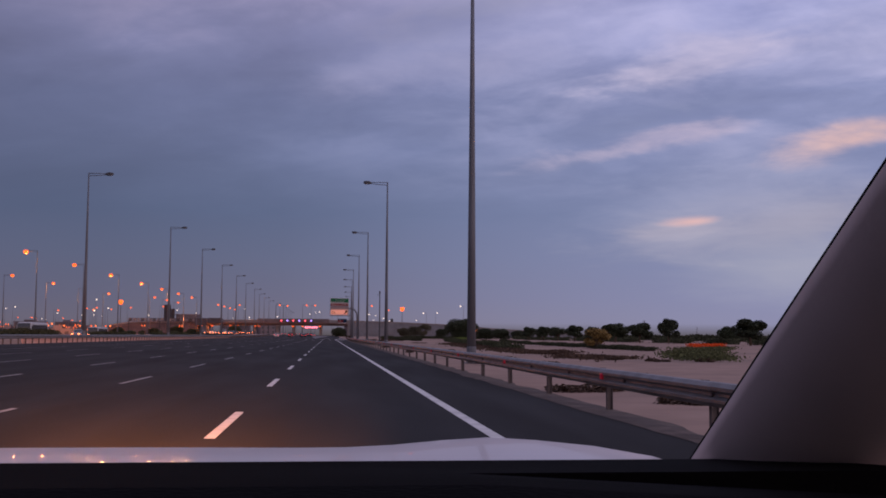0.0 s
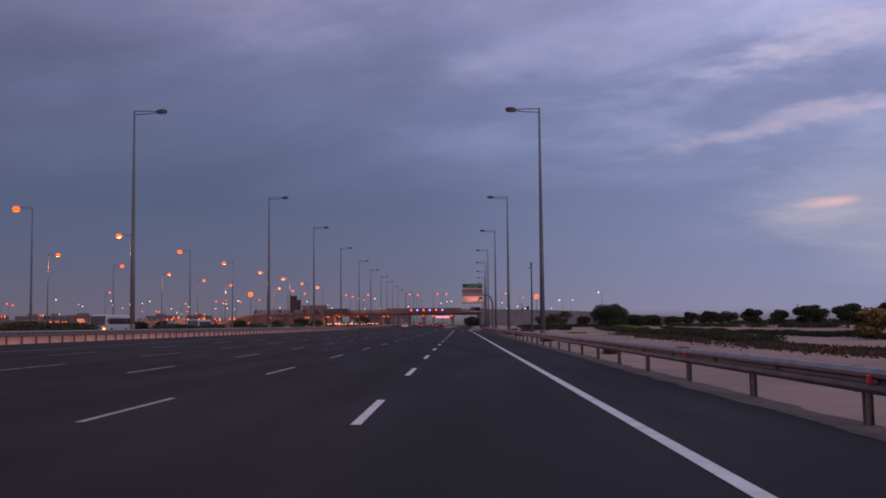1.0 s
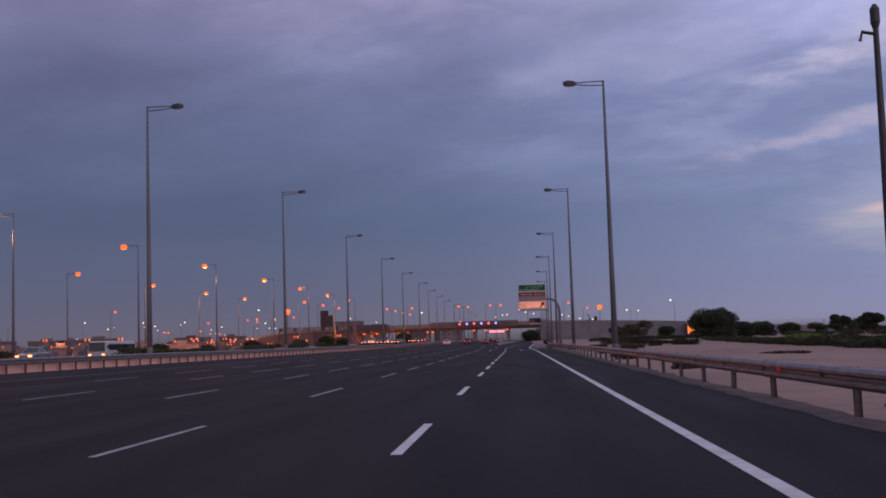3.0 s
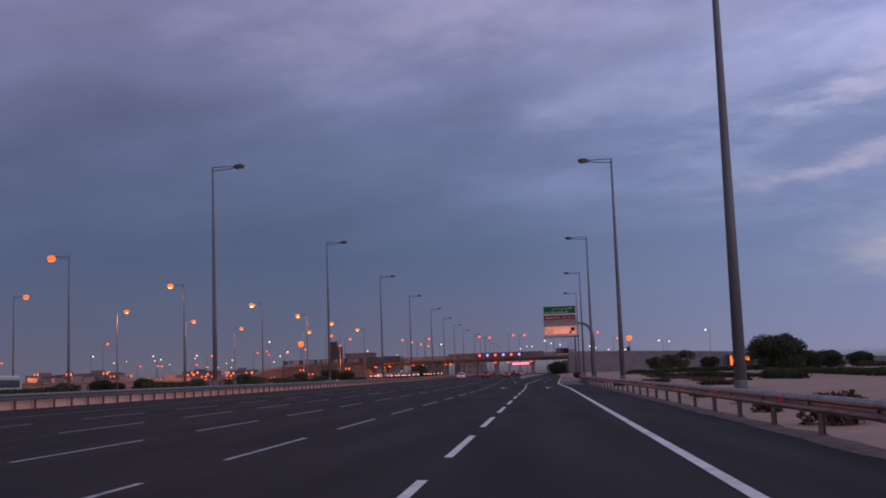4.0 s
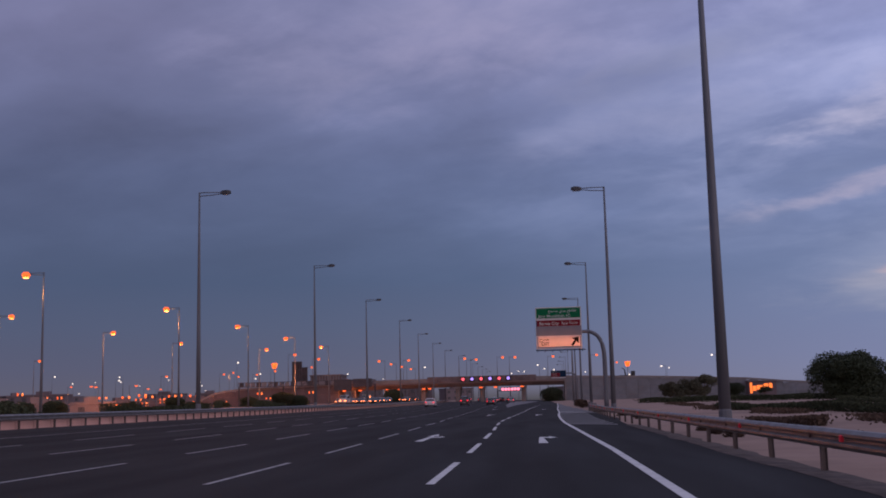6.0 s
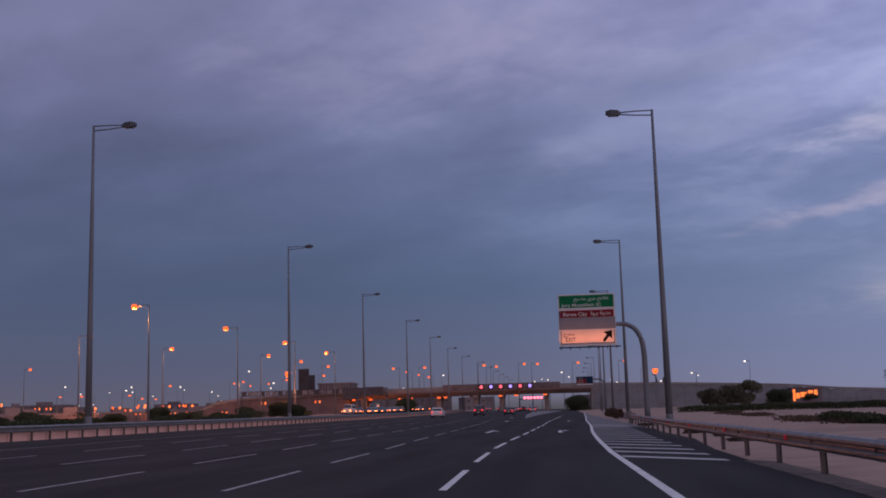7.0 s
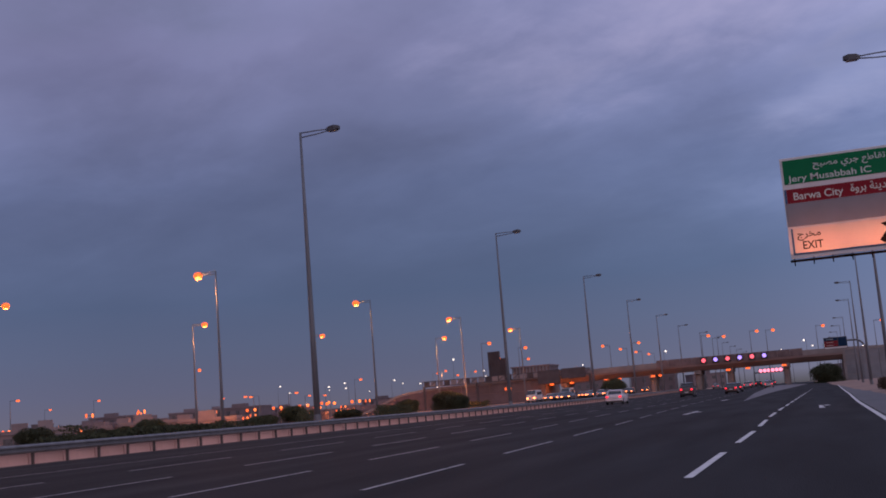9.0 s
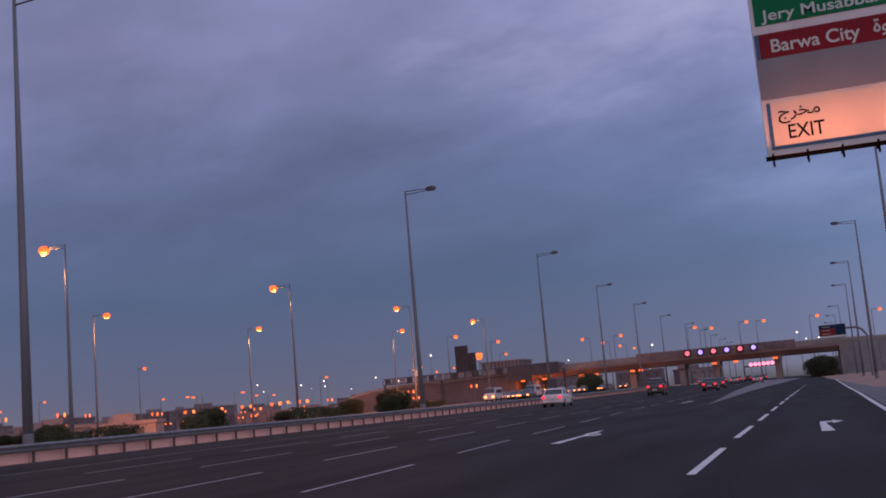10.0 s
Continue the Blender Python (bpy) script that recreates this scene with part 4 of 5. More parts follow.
# amber lamps under the deck
for x in (-64, -58.5, -49, -45.5, -36.5, -34.5, -17, -12, -3):
    un = thing("underpass_lamp", "amber lamp under the flyover deck", "lamp", "underpass lamps", at=pose(x, BY - 0.9, 5.9))
    part("case", Mesh().box(-0.5, 0.1, 0.0, 0.5, 0.9, 0.35, 0.06), M_dark, un)
    part("glass", Mesh().disc((0, 0.4, 0.0), (0, 0, -1), 0.55, 0.42, 12), M_sodium, un)
    if x < -30 or x == -12:
        amber = bpy.data.lights.new("amber_light", "POINT")
        amber.energy, amber.color, amber.shadow_soft_size = 90 if x > -40 else 220 if x > -55 else 450, (1.0, 0.24, 0.06), 0.4
        new("amber_light", amber).location = (x, BY - 2.2, 3.6)

# a works truck standing on the approach
truck = thing("works_truck", "dark works truck with a raised crane on the flyover approach", "truck", at=pose(33.0, BY + 4, 7.75))
part("chassis", Mesh().box(-2.6, 0, 0.2, 2.6, 2.2, 0.9, 0.05), M_dark, truck)
part("cab", Mesh().box(1.3, 0.1, 0.9, 2.6, 2.1, 2.3, 0.15), M_dark, truck)
part("crane", Mesh().tube([(-0.6, 1.1, 0.9), (-0.9, 1.1, 2.9), (-1.9, 1.1, 3.4)], [0.28, 0.2, 0.12], 8), M_dark, truck)
for x in (-1.8, 1.7):
    part("wheel", Mesh().disc((x, -0.05, 0.25), (0, 1, 0), 0.42, 0.3, 14), M_rubber, truck)
part("beacon", Mesh().disc((0.6, 0.05, 0.95), (0, 0, 1), 0.28, 0.3, 10), M_whitelamp, truck, "lit white beacon")

# gantry beyond the flyover with a row of pink lights
gan2 = thing("far_gantry", "far gantry with a row of pink lights across the lanes", "gantry", at=pose(0, 520, 0))
part("beam", Mesh().box(-14.6, -0.3, 5.0, -3.4, 0.3, 5.4), M_dark, gan2)
for x in (-14.4, -3.6):
    part("leg", Mesh().box(x - 0.2, -0.2, -0.3, x + 0.2, 0.2, 5.0), M_dark, gan2)
for i in range(6):
    part("light", Mesh().disc((-12.2 + i * 1.3, -0.35, 5.75), (0, -1, 0), 0.58, 0.06, 16), M_pinklight, gan2)

# truss gantry, seen from behind, over the other carriageway
gan = thing("sign_gantry", "long grey steel truss sign gantry seen from behind", "gantry", at=pose(0, 427, 0))
for z in (7.75, 9.25):
    for y in (0, 1.2):
        part("chord", Mesh().box(-100.5, y, z, -53, y + 0.16, z + 0.16), M_farsteel, gan)
for i in range(24):
    x = -100.5 + 2 * i
    part("brace", Mesh().tube([(x, 0.08, 7.83), (x + (2 if i % 2 else 0), 0.08, 9.33)], 0.09, 6), M_farsteel, gan)
    part("slat", Mesh().box(x + 0.1, 1.10, 7.85, x + 1.7, 1.18, 9.3), M_signgrey if i % 3 else M_farsteel, gan)
for x0, x1, z0, z1 in ((-67.2, -61.0, 5.9, 9.6), (-60.6, -54.0, 6.9, 9.7)):
    part("sign_back", Mesh().box(x0, -0.2, z0, x1, -0.05, z1, 0.03), M_farsteel, gan, "dark back of a large sign")
for x in (-100.3, -84.8, -53):
    part("leg", Mesh().box(x - 0.25, 0.4, -0.3, x + 0.25, 0.9, 7.8), M_farsteel, gan)

# big hoarding blocks, seen from behind, above the approach
hoard = thing("billboard", "tall dark ribbed billboard seen from behind", "billboard", at=pose(0, 441, 0))
for x0, x1, z0, z1 in ((-84.8, -81.2, 8.2, 16.7), (-81.1, -79.2, 8.2, 14.6)):
    part("board", Mesh().box(x0, 0, z0, x1, 0.5, z1, 0.05), M_farsteel, hoard)
    for i in range(6):
        x = x0 + 0.3 + i * (x1 - x0 - 0.6) / 5
        part("rib", Mesh().box(x - 0.07, -0.25, z0, x + 0.07, 0.0, z1), M_farsteel, hoard)
part("mast", Mesh().tube([(-82.5, 0.9, -1), (-82.5, 0.9, 12)], 0.5, 12), M_pole, hoard)
block_ = thing("ribbed_building", "low dark building with vertical ribs behind the approach", "building", at=pose(0, 446, 0))
part("wall", Mesh().box(-79.2, 0, 0, -68, 12, 11.5, 0.1), M_plaster, block_)
for i in range(11):
    part("rib", Mesh().box(-79.0 + i * 1.0, -0.35, 6, -78.6 + i * 1.0, 0.0, 11.6), M_signgrey, block_)
part("roof", Mesh().box(-79.5, -0.5, 11.5, -67.7, 12.3, 11.9), M_plaster, block_)


# ---- vehicles ----
def sedan(name, label, paint, at, lit="rear", hgt=1.0, pickup=False, group=""):
    """A saloon car, 4.6 m long, its nose towards +y; lit at the rear (seen from behind) or at the front."""
    car = thing(name, label, "car", group, at=at)

    def ring(y, w, z0, z1, r=0.10):
        return [(-w + r, y, z0), (w - r, y, z0), (w, y, z0 + r), (w, y, z1 - r * 1.3), (w - r * 1.2, y, z1), (-w + r * 1.2, y, z1), (-w, y, z1 - r * 1.3), (-w, y, z0 + r)]

    k = hgt
    tail = 1.02 * k if not pickup else 1.05 * k
    body = Mesh().loft([ring(0.0, 0.72, 0.38, 0.80 * k), ring(0.08, 0.84, 0.30, tail * 0.97), ring(0.6, 0.88, 0.22, tail), ring(1.5, 0.90, 0.20, 0.98 * k), ring(3.0, 0.90, 0.20, 0.97 * k),
                        ring(3.6, 0.88, 0.21, 0.93 * k), ring(4.3, 0.84, 0.24, 0.82 * k), ring(4.58, 0.74, 0.32, 0.70 * k), ring(4.64, 0.62, 0.40, 0.60 * k)])
    part("body", body, paint, car, smooth=False)
    y0, y1, y2, y3 = (0.55, 1.15, 2.35, 3.15) if not pickup else (0.10, 0.35, 2.4, 3.2)
    top = 1.45 * k
    cab = Mesh().loft([[(-0.80, y, 0.93 * k), (0.80, y, 0.93 * k), (0.80 - s, y + d, z), (-0.80 + s, y + d, z)] for y, d, s, z in ((y0, 0.0, 0.03, 0.95 * k), (y1, 0, 0.16, top - 0.03), ((y1 + y2) / 2, 0, 0.17, top), (y2, 0, 0.16, top - 0.04), (y3, 0, 0.03, 0.95 * k))])
    part("cabin_glass", cab, M_glass, car, "dark tinted glass")
    roof = Mesh().loft([[(-0.66, y, z - 0.03), (0.66, y, z - 0.03), (0.60, y, z + 0.02), (-0.60, y, z + 0.02)] for y, z in ((y1 - 0.12, top - 0.06), (y1 + 0.15, top), ((y1 + y2) / 2, top + 0.025), (y2 - 0.1, top - 0.01), (y2 + 0.1, top - 0.07))])
    part("roof", roof, paint, car)
    for s in (-1, 1):
        for ya, za, yb, zb in ((y0, 0.95 * k, y1, top - 0.02), (y3, 0.95 * k, y2, top - 0.03), ((y1 + y2) / 2, 0.95 * k, (y1 + y2) / 2 - 0.05, top)):
            part("pillar", Mesh().tube([(s * 0.79, ya, za), (s * 0.66, yb, zb)], 0.045, 6), paint, car)
        part("mirror", Mesh().box(s * 0.98 - 0.09, 2.75, 0.93 * k, s * 0.98 + 0.09, 2.87, 1.07 * k, 0.03), paint, car)
        part("tail_lamp", Mesh().box(s * 0.67 - 0.15, -0.075, 0.70 * k, s * 0.67 + 0.13, 0.12, 0.86 * k, 0.03), M_tail if lit == "rear" else M_red, car)
        part("headlamp", Mesh().box(s * 0.62 - 0.17, 4.42, 0.55 * k, s * 0.62 + 0.17, 4.69, 0.70 * k, 0.04), M_headlamp if lit == "front" else M_lens, car)
        for y in (0.85, 3.65):
            wh = part("wheel", Mesh().disc((s * 0.70, y, 0.31), (s, 0, 0), 0.315, 0.20, 22), M_rubber, car)
            part("rim", Mesh().disc((s * 0.905, y, 0.31), (s, 0, 0), 0.20, 0.012, 14), M_rim, wh)
    part("rear_bumper", Mesh().box(-0.78, -0.06, 0.34, 0.78, 0.10, 0.52, 0.05), paint if not pickup else M_dark, car)
    part("plate", Mesh().box(-0.24, -0.068, 0.58, 0.24, -0.01, 0.69, 0.005), M_signwhite, car, "blank number plate")
    if pickup:
        part("bed_cover", Mesh().box(-0.84, 0.05, 1.02 * k, 0.84, 1.2, 1.10 * k, 0.03), M_dark, car)
    return car


def on_road(x, y, turn=0):
    return pose(x, y, road_z(x, y) + 0.012, climb(y + 2), math.degrees(math.atan(SLOPE)), turn)


sedan("car", "white saloon car with lit red tail lamps on the motorway", M_white, on_road(-17.0, 246), "rear")
sedan("pickup", "dark pickup truck with lit red tail lamps on the motorway", M_maroon, on_road(-13.2, 281), "rear", 1.28, True)
sedan("car", "dark red car with lit tail lamps on the motorway", M_maroon, on_road(-8.3, 293), "rear", 1.02)
sedan("car", "dark car with lit tail lamps near the flyover", M_maroon, on_road(-9.0, 318), "rear", 1.0)
sedan("car", "silver car with lit tail lamps near the flyover", M_silver, on_road(-5.6, 372), "rear", 1.0)
sedan("car", "dark car with lit tail lamps before the pink lights", M_maroon, on_road(-6.4, 400), "rear", 1.1)
sedan("car", "silver car with lit tail lamps under the flyover", M_silver, on_road(-11.0, 395), "rear", 1.0)

for i, (x, y) in enumerate(((-10.5, 446), (-13.6, 462), (-7.4, 470), (-16.8, 452), (-19.8, 476), (-12.8, 496), (-9.8, 508), (-22.8, 458))):
    sedan("car", "silver car with lit tail lamps beyond the flyover" if i % 2 else "dark car with lit tail lamps beyond the flyover", M_silver if i % 2 else M_maroon, on_road(x, y), "rear", 1.0 + 0.04 * (i % 3), group="traffic beyond the flyover")

# oncoming traffic on the other carriageway, headlamps on
onc = sedan("oncoming_car", "oncoming car with warm headlamps lit", M_silver, pose(-45, 385, ground_z(-45, 385) + 0.06, 0, 0, 180), "front", 1.05, group="oncoming traffic")
onc_dark = sedan("oncoming_car", "dark oncoming car with warm headlamps lit", M_maroon, pose(-49, 398, ground_z(-49, 398) + 0.06, 0, 0, 180), "front", 1.0, group="oncoming traffic")
for i in range(17):
    x = (-33.0, -37.0, -41.0, -45.0, -49.0, -52.0)[i % 6]
    y = rng.uniform(372, 418) if i > 3 else 330 + 13 * i
    x += along(y, MEDIAN)
    copy_thing(onc if i % 2 else onc_dark, pose(x + rng.uniform(-0.4, 0.4), y, ground_z(x, y) + 0.06, 0, 0, 180 + rng.uniform(-3, 3)))
for i, (x, y) in enumerate(((-47.5, 424), (-43.5, 427), (-41.0, 421), (-38.0, 426), (-53.5, 420), (-57.0, 425))):
    copy_thing(onc_dark if i % 2 else onc, pose(x, y, ground_z(x, y) + 0.06, 0, 0, 180))


def bus(at):
    b = thing("minibus", "dull white minibus with dark windows and lit headlamps", "bus", "oncoming traffic", at=at)
    part("body", Mesh().loft([[(-0.95, y, 0.4), (0.95, y, 0.4), (0.97, y, 1.3), (0.85, y, z), (-0.85, y, z), (-0.97, y, 1.3)] for y, z in ((0.0, 2.25), (0.3, 2.4), (4.6, 2.4), (5.2, 1.5), (5.7, 1.2))]), M_buspaint, b)
    for s in (-1, 1):
        for i in range(3):
            part("window", Mesh().box(s * 0.94 - 0.03, 0.5 + i * 1.3, 1.4, s * 0.94 + 0.03, 1.6 + i * 1.3, 2.05), M_glass, b)
        part("headlamp", Mesh().box(s * 0.7 - 0.2, 5.6, 0.7, s * 0.7 + 0.2, 5.75, 0.98, 0.03), M_headlamp, b)
        for y in (1.0, 4.5):
            part("wheel", Mesh().disc((s * 0.75, y, 0.36), (s, 0, 0), 0.36, 0.22, 18), M_rubber, b)
    part("windscreen", Mesh().loft([[(-0.8, 4.7, 2.3), (0.8, 4.7, 2.3), (0.8, 4.75, 2.33), (-0.8, 4.75, 2.33)], [(-0.86, 5.22, 1.53), (0.86, 5.22, 1.53), (0.86, 5.27, 1.56), (-0.86, 5.27, 1.56)]]), M_glass, b)
    return b


b0 = bus(pose(-50, 352, ground_z(-50, 352) + 0.06, 0, 0, 180))
copy_thing(b0, pose(-46.5, 368, ground_z(-46.5, 368) + 0.06, 0, 0, 180))


def coach(at):
    """A long flat-fronted coach, nose towards +y."""
    b = thing("coach", "long white coach with a dark window band", "bus", "oncoming traffic", at=at)
    part("body", Mesh().loft([[(-1.22, y, 0.35), (1.22, y, 0.35), (1.25, y, 1.4), (1.18, y, z - 0.18), (1.02, y, z), (-1.02, y, z), (-1.18, y, z - 0.18), (-1.25, y, 1.4)] for y, z in ((0.0, 2.95), (0.25, 3.08), (11.2, 3.08), (11.75, 2.9), (11.95, 2.2), (12.0, 1.2))]), M_buspaint, b)
    for s in (-1, 1):
        for i in range(7):
            part("window", Mesh().box(s * 1.235 - 0.03, 0.5 + i * 1.5, 1.55, s * 1.235 + 0.03, 1.93 + i * 1.5, 2.55, 0.01), M_glass, b)
        part("headlamp", Mesh().box(s * 0.9 - 0.2, 11.95, 0.7, s * 0.9 + 0.2, 12.04, 0.92, 0.03), M_headlamp, b)
        part("mirror", Mesh().box(s * 1.4 - 0.1, 11.7, 1.9, s * 1.4 + 0.1, 11.8, 2.3, 0.03), M_dark, b)
        for y in (2.6, 9.6):
            wh = part("wheel", Mesh().disc((s * 1.05, y, 0.48), (s, 0, 0), 0.48, 0.28, 22), M_rubber, b)
            part("rim", Mesh().disc((s * 1.32, y, 0.48), (s, 0, 0), 0.28, 0.012, 14), M_rim, wh)
    part("windscreen", Mesh().loft([[(-1.08, y, z), (1.08, y, z), (1.08, y + 0.04, z + 0.02), (-1.08, y + 0.04, z + 0.02)] for y, z in ((11.99, 1.35), (11.96, 2.2), (11.78, 2.85))]), M_glass, b)
    return b


c0 = coach(pose(-48, 47, ground_z(-48, 42) + 0.06, 0, 0, 180) @ Matrix.Diagonal((0.95, 0.92, 0.84, 1)))
copy_thing(c0, pose(-48, 99, ground_z(-48, 93) + 0.06, 0, 0, 180) @ Matrix.Diagonal((0.95, 0.92, 0.84, 1)))
copy_thing(onc, pose(-46.5, 71, ground_z(-46.5, 69) + 0.06, 0, 0, 180))


# ---- the car that the journey starts in: open-fronted, on the lane ----
EX, EY = 1.276, -149.0
LOW = 0.016
own = thing("own_car", "white car with black dashboard and dark grey windscreen pillar", "car", at=pose(EX - 0.42, EY, 0.0))
hood = Mesh()
for_rows = []
for d, z, w in ((1.02, 1.018, 0.89), (1.35, 1.012, 0.90), (1.75, 0.982, 0.90), (2.05, 0.942, 0.88), (2.25, 0.88, 0.82), (2.34, 0.74, 0.76)):
    cs = []
    for j in range(25):
        x = -w + 2 * w * j / 24
        crown = 0.012 * (1 - (x / w) ** 2)
        ridge = 0.020 * math.exp(-((abs(x) - 0.69) / 0.15) ** 2)
        drop = -0.05 * max(0.0, (abs(x) - 0.80) / 0.10) ** 2 if abs(x) > 0.80 else 0.0
        cs.append((x, d, z - 0.012 - LOW + crown + ridge + drop))
    for_rows.append(cs)
hood.loft(for_rows, closed=False)
part("bonnet", hood, M_white, own, "white bonnet with two raised ridges", smooth=True)
cowl = Mesh().loft([[(-0.86, 0.74, 0.98), (0.86, 0.74, 0.98), (0.86, 0.74, 1.048), (-0.86, 0.74, 1.048)], [(-0.86, 1.03, 0.93), (0.86, 1.03, 0.93), (0.86, 1.03, 1.024), (-0.86, 1.03, 1.024)]])
part("cowl", cowl, M_black, own, "black wiper cowl")
dash = Mesh().loft([[(-0.84, y, 0.75), (0.84, y, 0.75), (0.84, y, z - 0.02), (0.5, y, z), (-0.5, y, z), (-0.84, y, z - 0.02)] for y, z in ((0.26, 0.98), (0.34, 1.055), (0.55, 1.066), (0.73, 1.05))])
part("dashboard", dash, M_black, own, "black soft-touch dashboard")
part("vent_grille", Mesh().box(-0.62, 0.40, 1.060, 0.1, 0.52, 1.070, 0.004), M_dark, own)
for s in (-1, 1):
    stations = ((0.80, 1.22, 0.94), (0.786, 1.10, 1.01), (0.763, 0.85, 1.126), (0.74, 0.60, 1.241), (0.71, 0.30, 1.38), (0.69, 0.10, 1.48))
    outline = ((0.0, 0.0), (0.002, -0.02), (0.010, -0.06), (0.026, -0.10), (0.052, -0.14), (0.09, -0.172), (0.13, -0.192), (0.17, -0.20), (0.18, -0.10), (0.14, 0.03), (0.05, 0.03))
    part("windscreen_pillar", Mesh().loft([[(s * (x + dx), y + dy, z) for dx, dy in outline] for x, y, z in stations]), M_trim, own, "brown-grey trimmed windscreen pillar", smooth=True)
    part("windscreen_seal", Mesh().tube([(s * (x + 0.006), y + 0.004, z) for x, y, z in stations], 0.005, 8), M_black, own, "black rubber windscreen seal", smooth=True)
    part("door_trim", Mesh().box(s * 0.86 - 0.05, -1.2, 0.40, s * 0.86 + 0.05, 0.95, 1.02, 0.02), M_trim, own)
    part("wing", Mesh().loft([[(s * 0.80, y, 0.35), (s * 0.90, y, 0.40), (s * 0.90, y, z - 0.05), (s * 0.82, y, z)] for y, z in ((-1.9, 0.98), (0.2, 0.98), (1.0, 0.985), (1.7, 0.94), (2.25, 0.80), (2.36, 0.6))]), M_white, own)
    part("headlamp", Mesh().box(s * 0.62 - 0.15, 2.20, 0.60, s * 0.62 + 0.15, 2.40, 0.74, 0.03), M_lens, own)
    for y in (-1.55, 1.45):
        part("wheel", Mesh().disc((s * 0.70, y, 0.33), (s, 0, 0), 0.33, 0.21, 22), M_rubber, own)
    pane = part("side_glass", Mesh().loft([[(s * 0.84, -1.5, 0.98), (s * 0.86, -1.5, 0.98), (s * 0.70, -1.3, 1.44), (s * 0.68, -1.3, 1.44)], [(s * 0.84, 0.6, 0.98), (s * 0.86, 0.6, 0.98), (s * 0.70, 0.2, 1.46), (s * 0.68, 0.2, 1.46)]]), M_clear, own)
    pane.visible_shadow = False
part("roof", Mesh().loft([[(-0.66, y, z), (0.66, y, z), (0.62, y, z + 0.05), (-0.62, y, z + 0.05)] for y, z in ((-1.7, 1.40), (-0.8, 1.48), (0.0, 1.50), (0.22, 1.49))]), M_white, own)
part("tail", Mesh().box(-0.84, -2.1, 0.35, 0.84, -1.75, 1.0, 0.06), M_white, own)
part("floor_pan", Mesh().box(-0.8, -1.9, 0.22, 0.8, 2.2, 0.34, 0.02), M_dark, own)
part("bumper", Mesh().box(-0.84, 2.25, 0.28, 0.84, 2.45, 0.62, 0.06), M_white, own)
for s in (-1, 1):
    beam_ = bpy.data.lights.new("headlight_beam", "SPOT")
    beam_.energy, beam_.color, beam_.spot_size, beam_.spot_blend, beam_.shadow_soft_size = 55000, (1.0, 0.32, 0.07), radians(27), 1.0, 0.06
    lo = new("headlight_beam", beam_)
    lo.matrix_world = look((EX - 0.42 + s * 0.62, EY + 2.46, 0.67), (EX - 1.65 + s * 0.6, EY + 10.5, -0.1))


# ---- plants ----
def leaf_cloud(clumps, count, size, seed):
    """Leaves as small bent quads, thick in each clump and thin at its rim."""
    r = random.Random(seed)
    m = Mesh()
    for cx, cy, cz, rad, flat in clumps:
        for _ in range(count):
            while True:
                p = Vector((r.uniform(-1, 1), r.uniform(-1, 1), r.uniform(-1, 1)))
                if 0.05 < p.length < 1:
                    break
            p = p.normalized() * (p.length ** 0.45) * rad * r.uniform(0.75, 1.08)
            c = Vector((cx + p.x, cy + p.y, cz + p.z * flat))
            a = Vector((r.uniform(-1, 1), r.uniform(-1, 1), r.uniform(-0.6, 0.6))).normalized() * size * r.uniform(0.6, 1.3)
            b = a.cross(Vector((r.uniform(-1, 1), r.uniform(-1, 1), r.uniform(-1, 1)))).normalized() * size * r.uniform(0.35, 0.7)
            m.add([c - a, c + b, c + a, c - b * 0.8], [(0, 1, 2, 3)])
    return m


def tree(label, seed, hgt, spread, clump_n=16, leaves=240, leaf=0.22, mat=None, at=None, group="roadside trees", low=0.48):
    r = random.Random(seed)
    t = thing("tree", label, "tree", group, at=at)
    th = hgt * 0.30
    tm = Mesh().tube([(0, 0, -0.3), (0.05, 0.02, th * 0.5), (0.0, 0.1, th), (0.1, 0.1, hgt * 0.62)], [0.20, 0.15, 0.12, 0.05], 9)
    clumps = []
    for i in range(clump_n):
        q, rr = 2 * math.pi * (i * 0.381966) + r.uniform(-0.3, 0.3), spread * math.sqrt((i + 0.5) / clump_n) * 0.78
        z = hgt * ((0.80 if i % 3 else low) - 0.30 * (rr / spread) ** 2) * r.uniform(0.85, 1.05)
        clumps.append((rr * math.cos(q), rr * math.sin(q), z, spread * r.uniform(0.30, 0.46), r.uniform(0.65, 0.95)))
        if i % 2 == 0:
            tm.tube([(0, 0.05, th * 0.9), (rr * math.cos(q) * 0.5, rr * math.sin(q) * 0.5, (th + z) / 2), (rr * math.cos(q), rr * math.sin(q), z)], [0.09, 0.05, 0.02], 6)
    part("trunk", tm, M_bark, t)
    part("crown", leaf_cloud(clumps, leaves, leaf, seed + 50), mat or M_leaf, t)
    return t


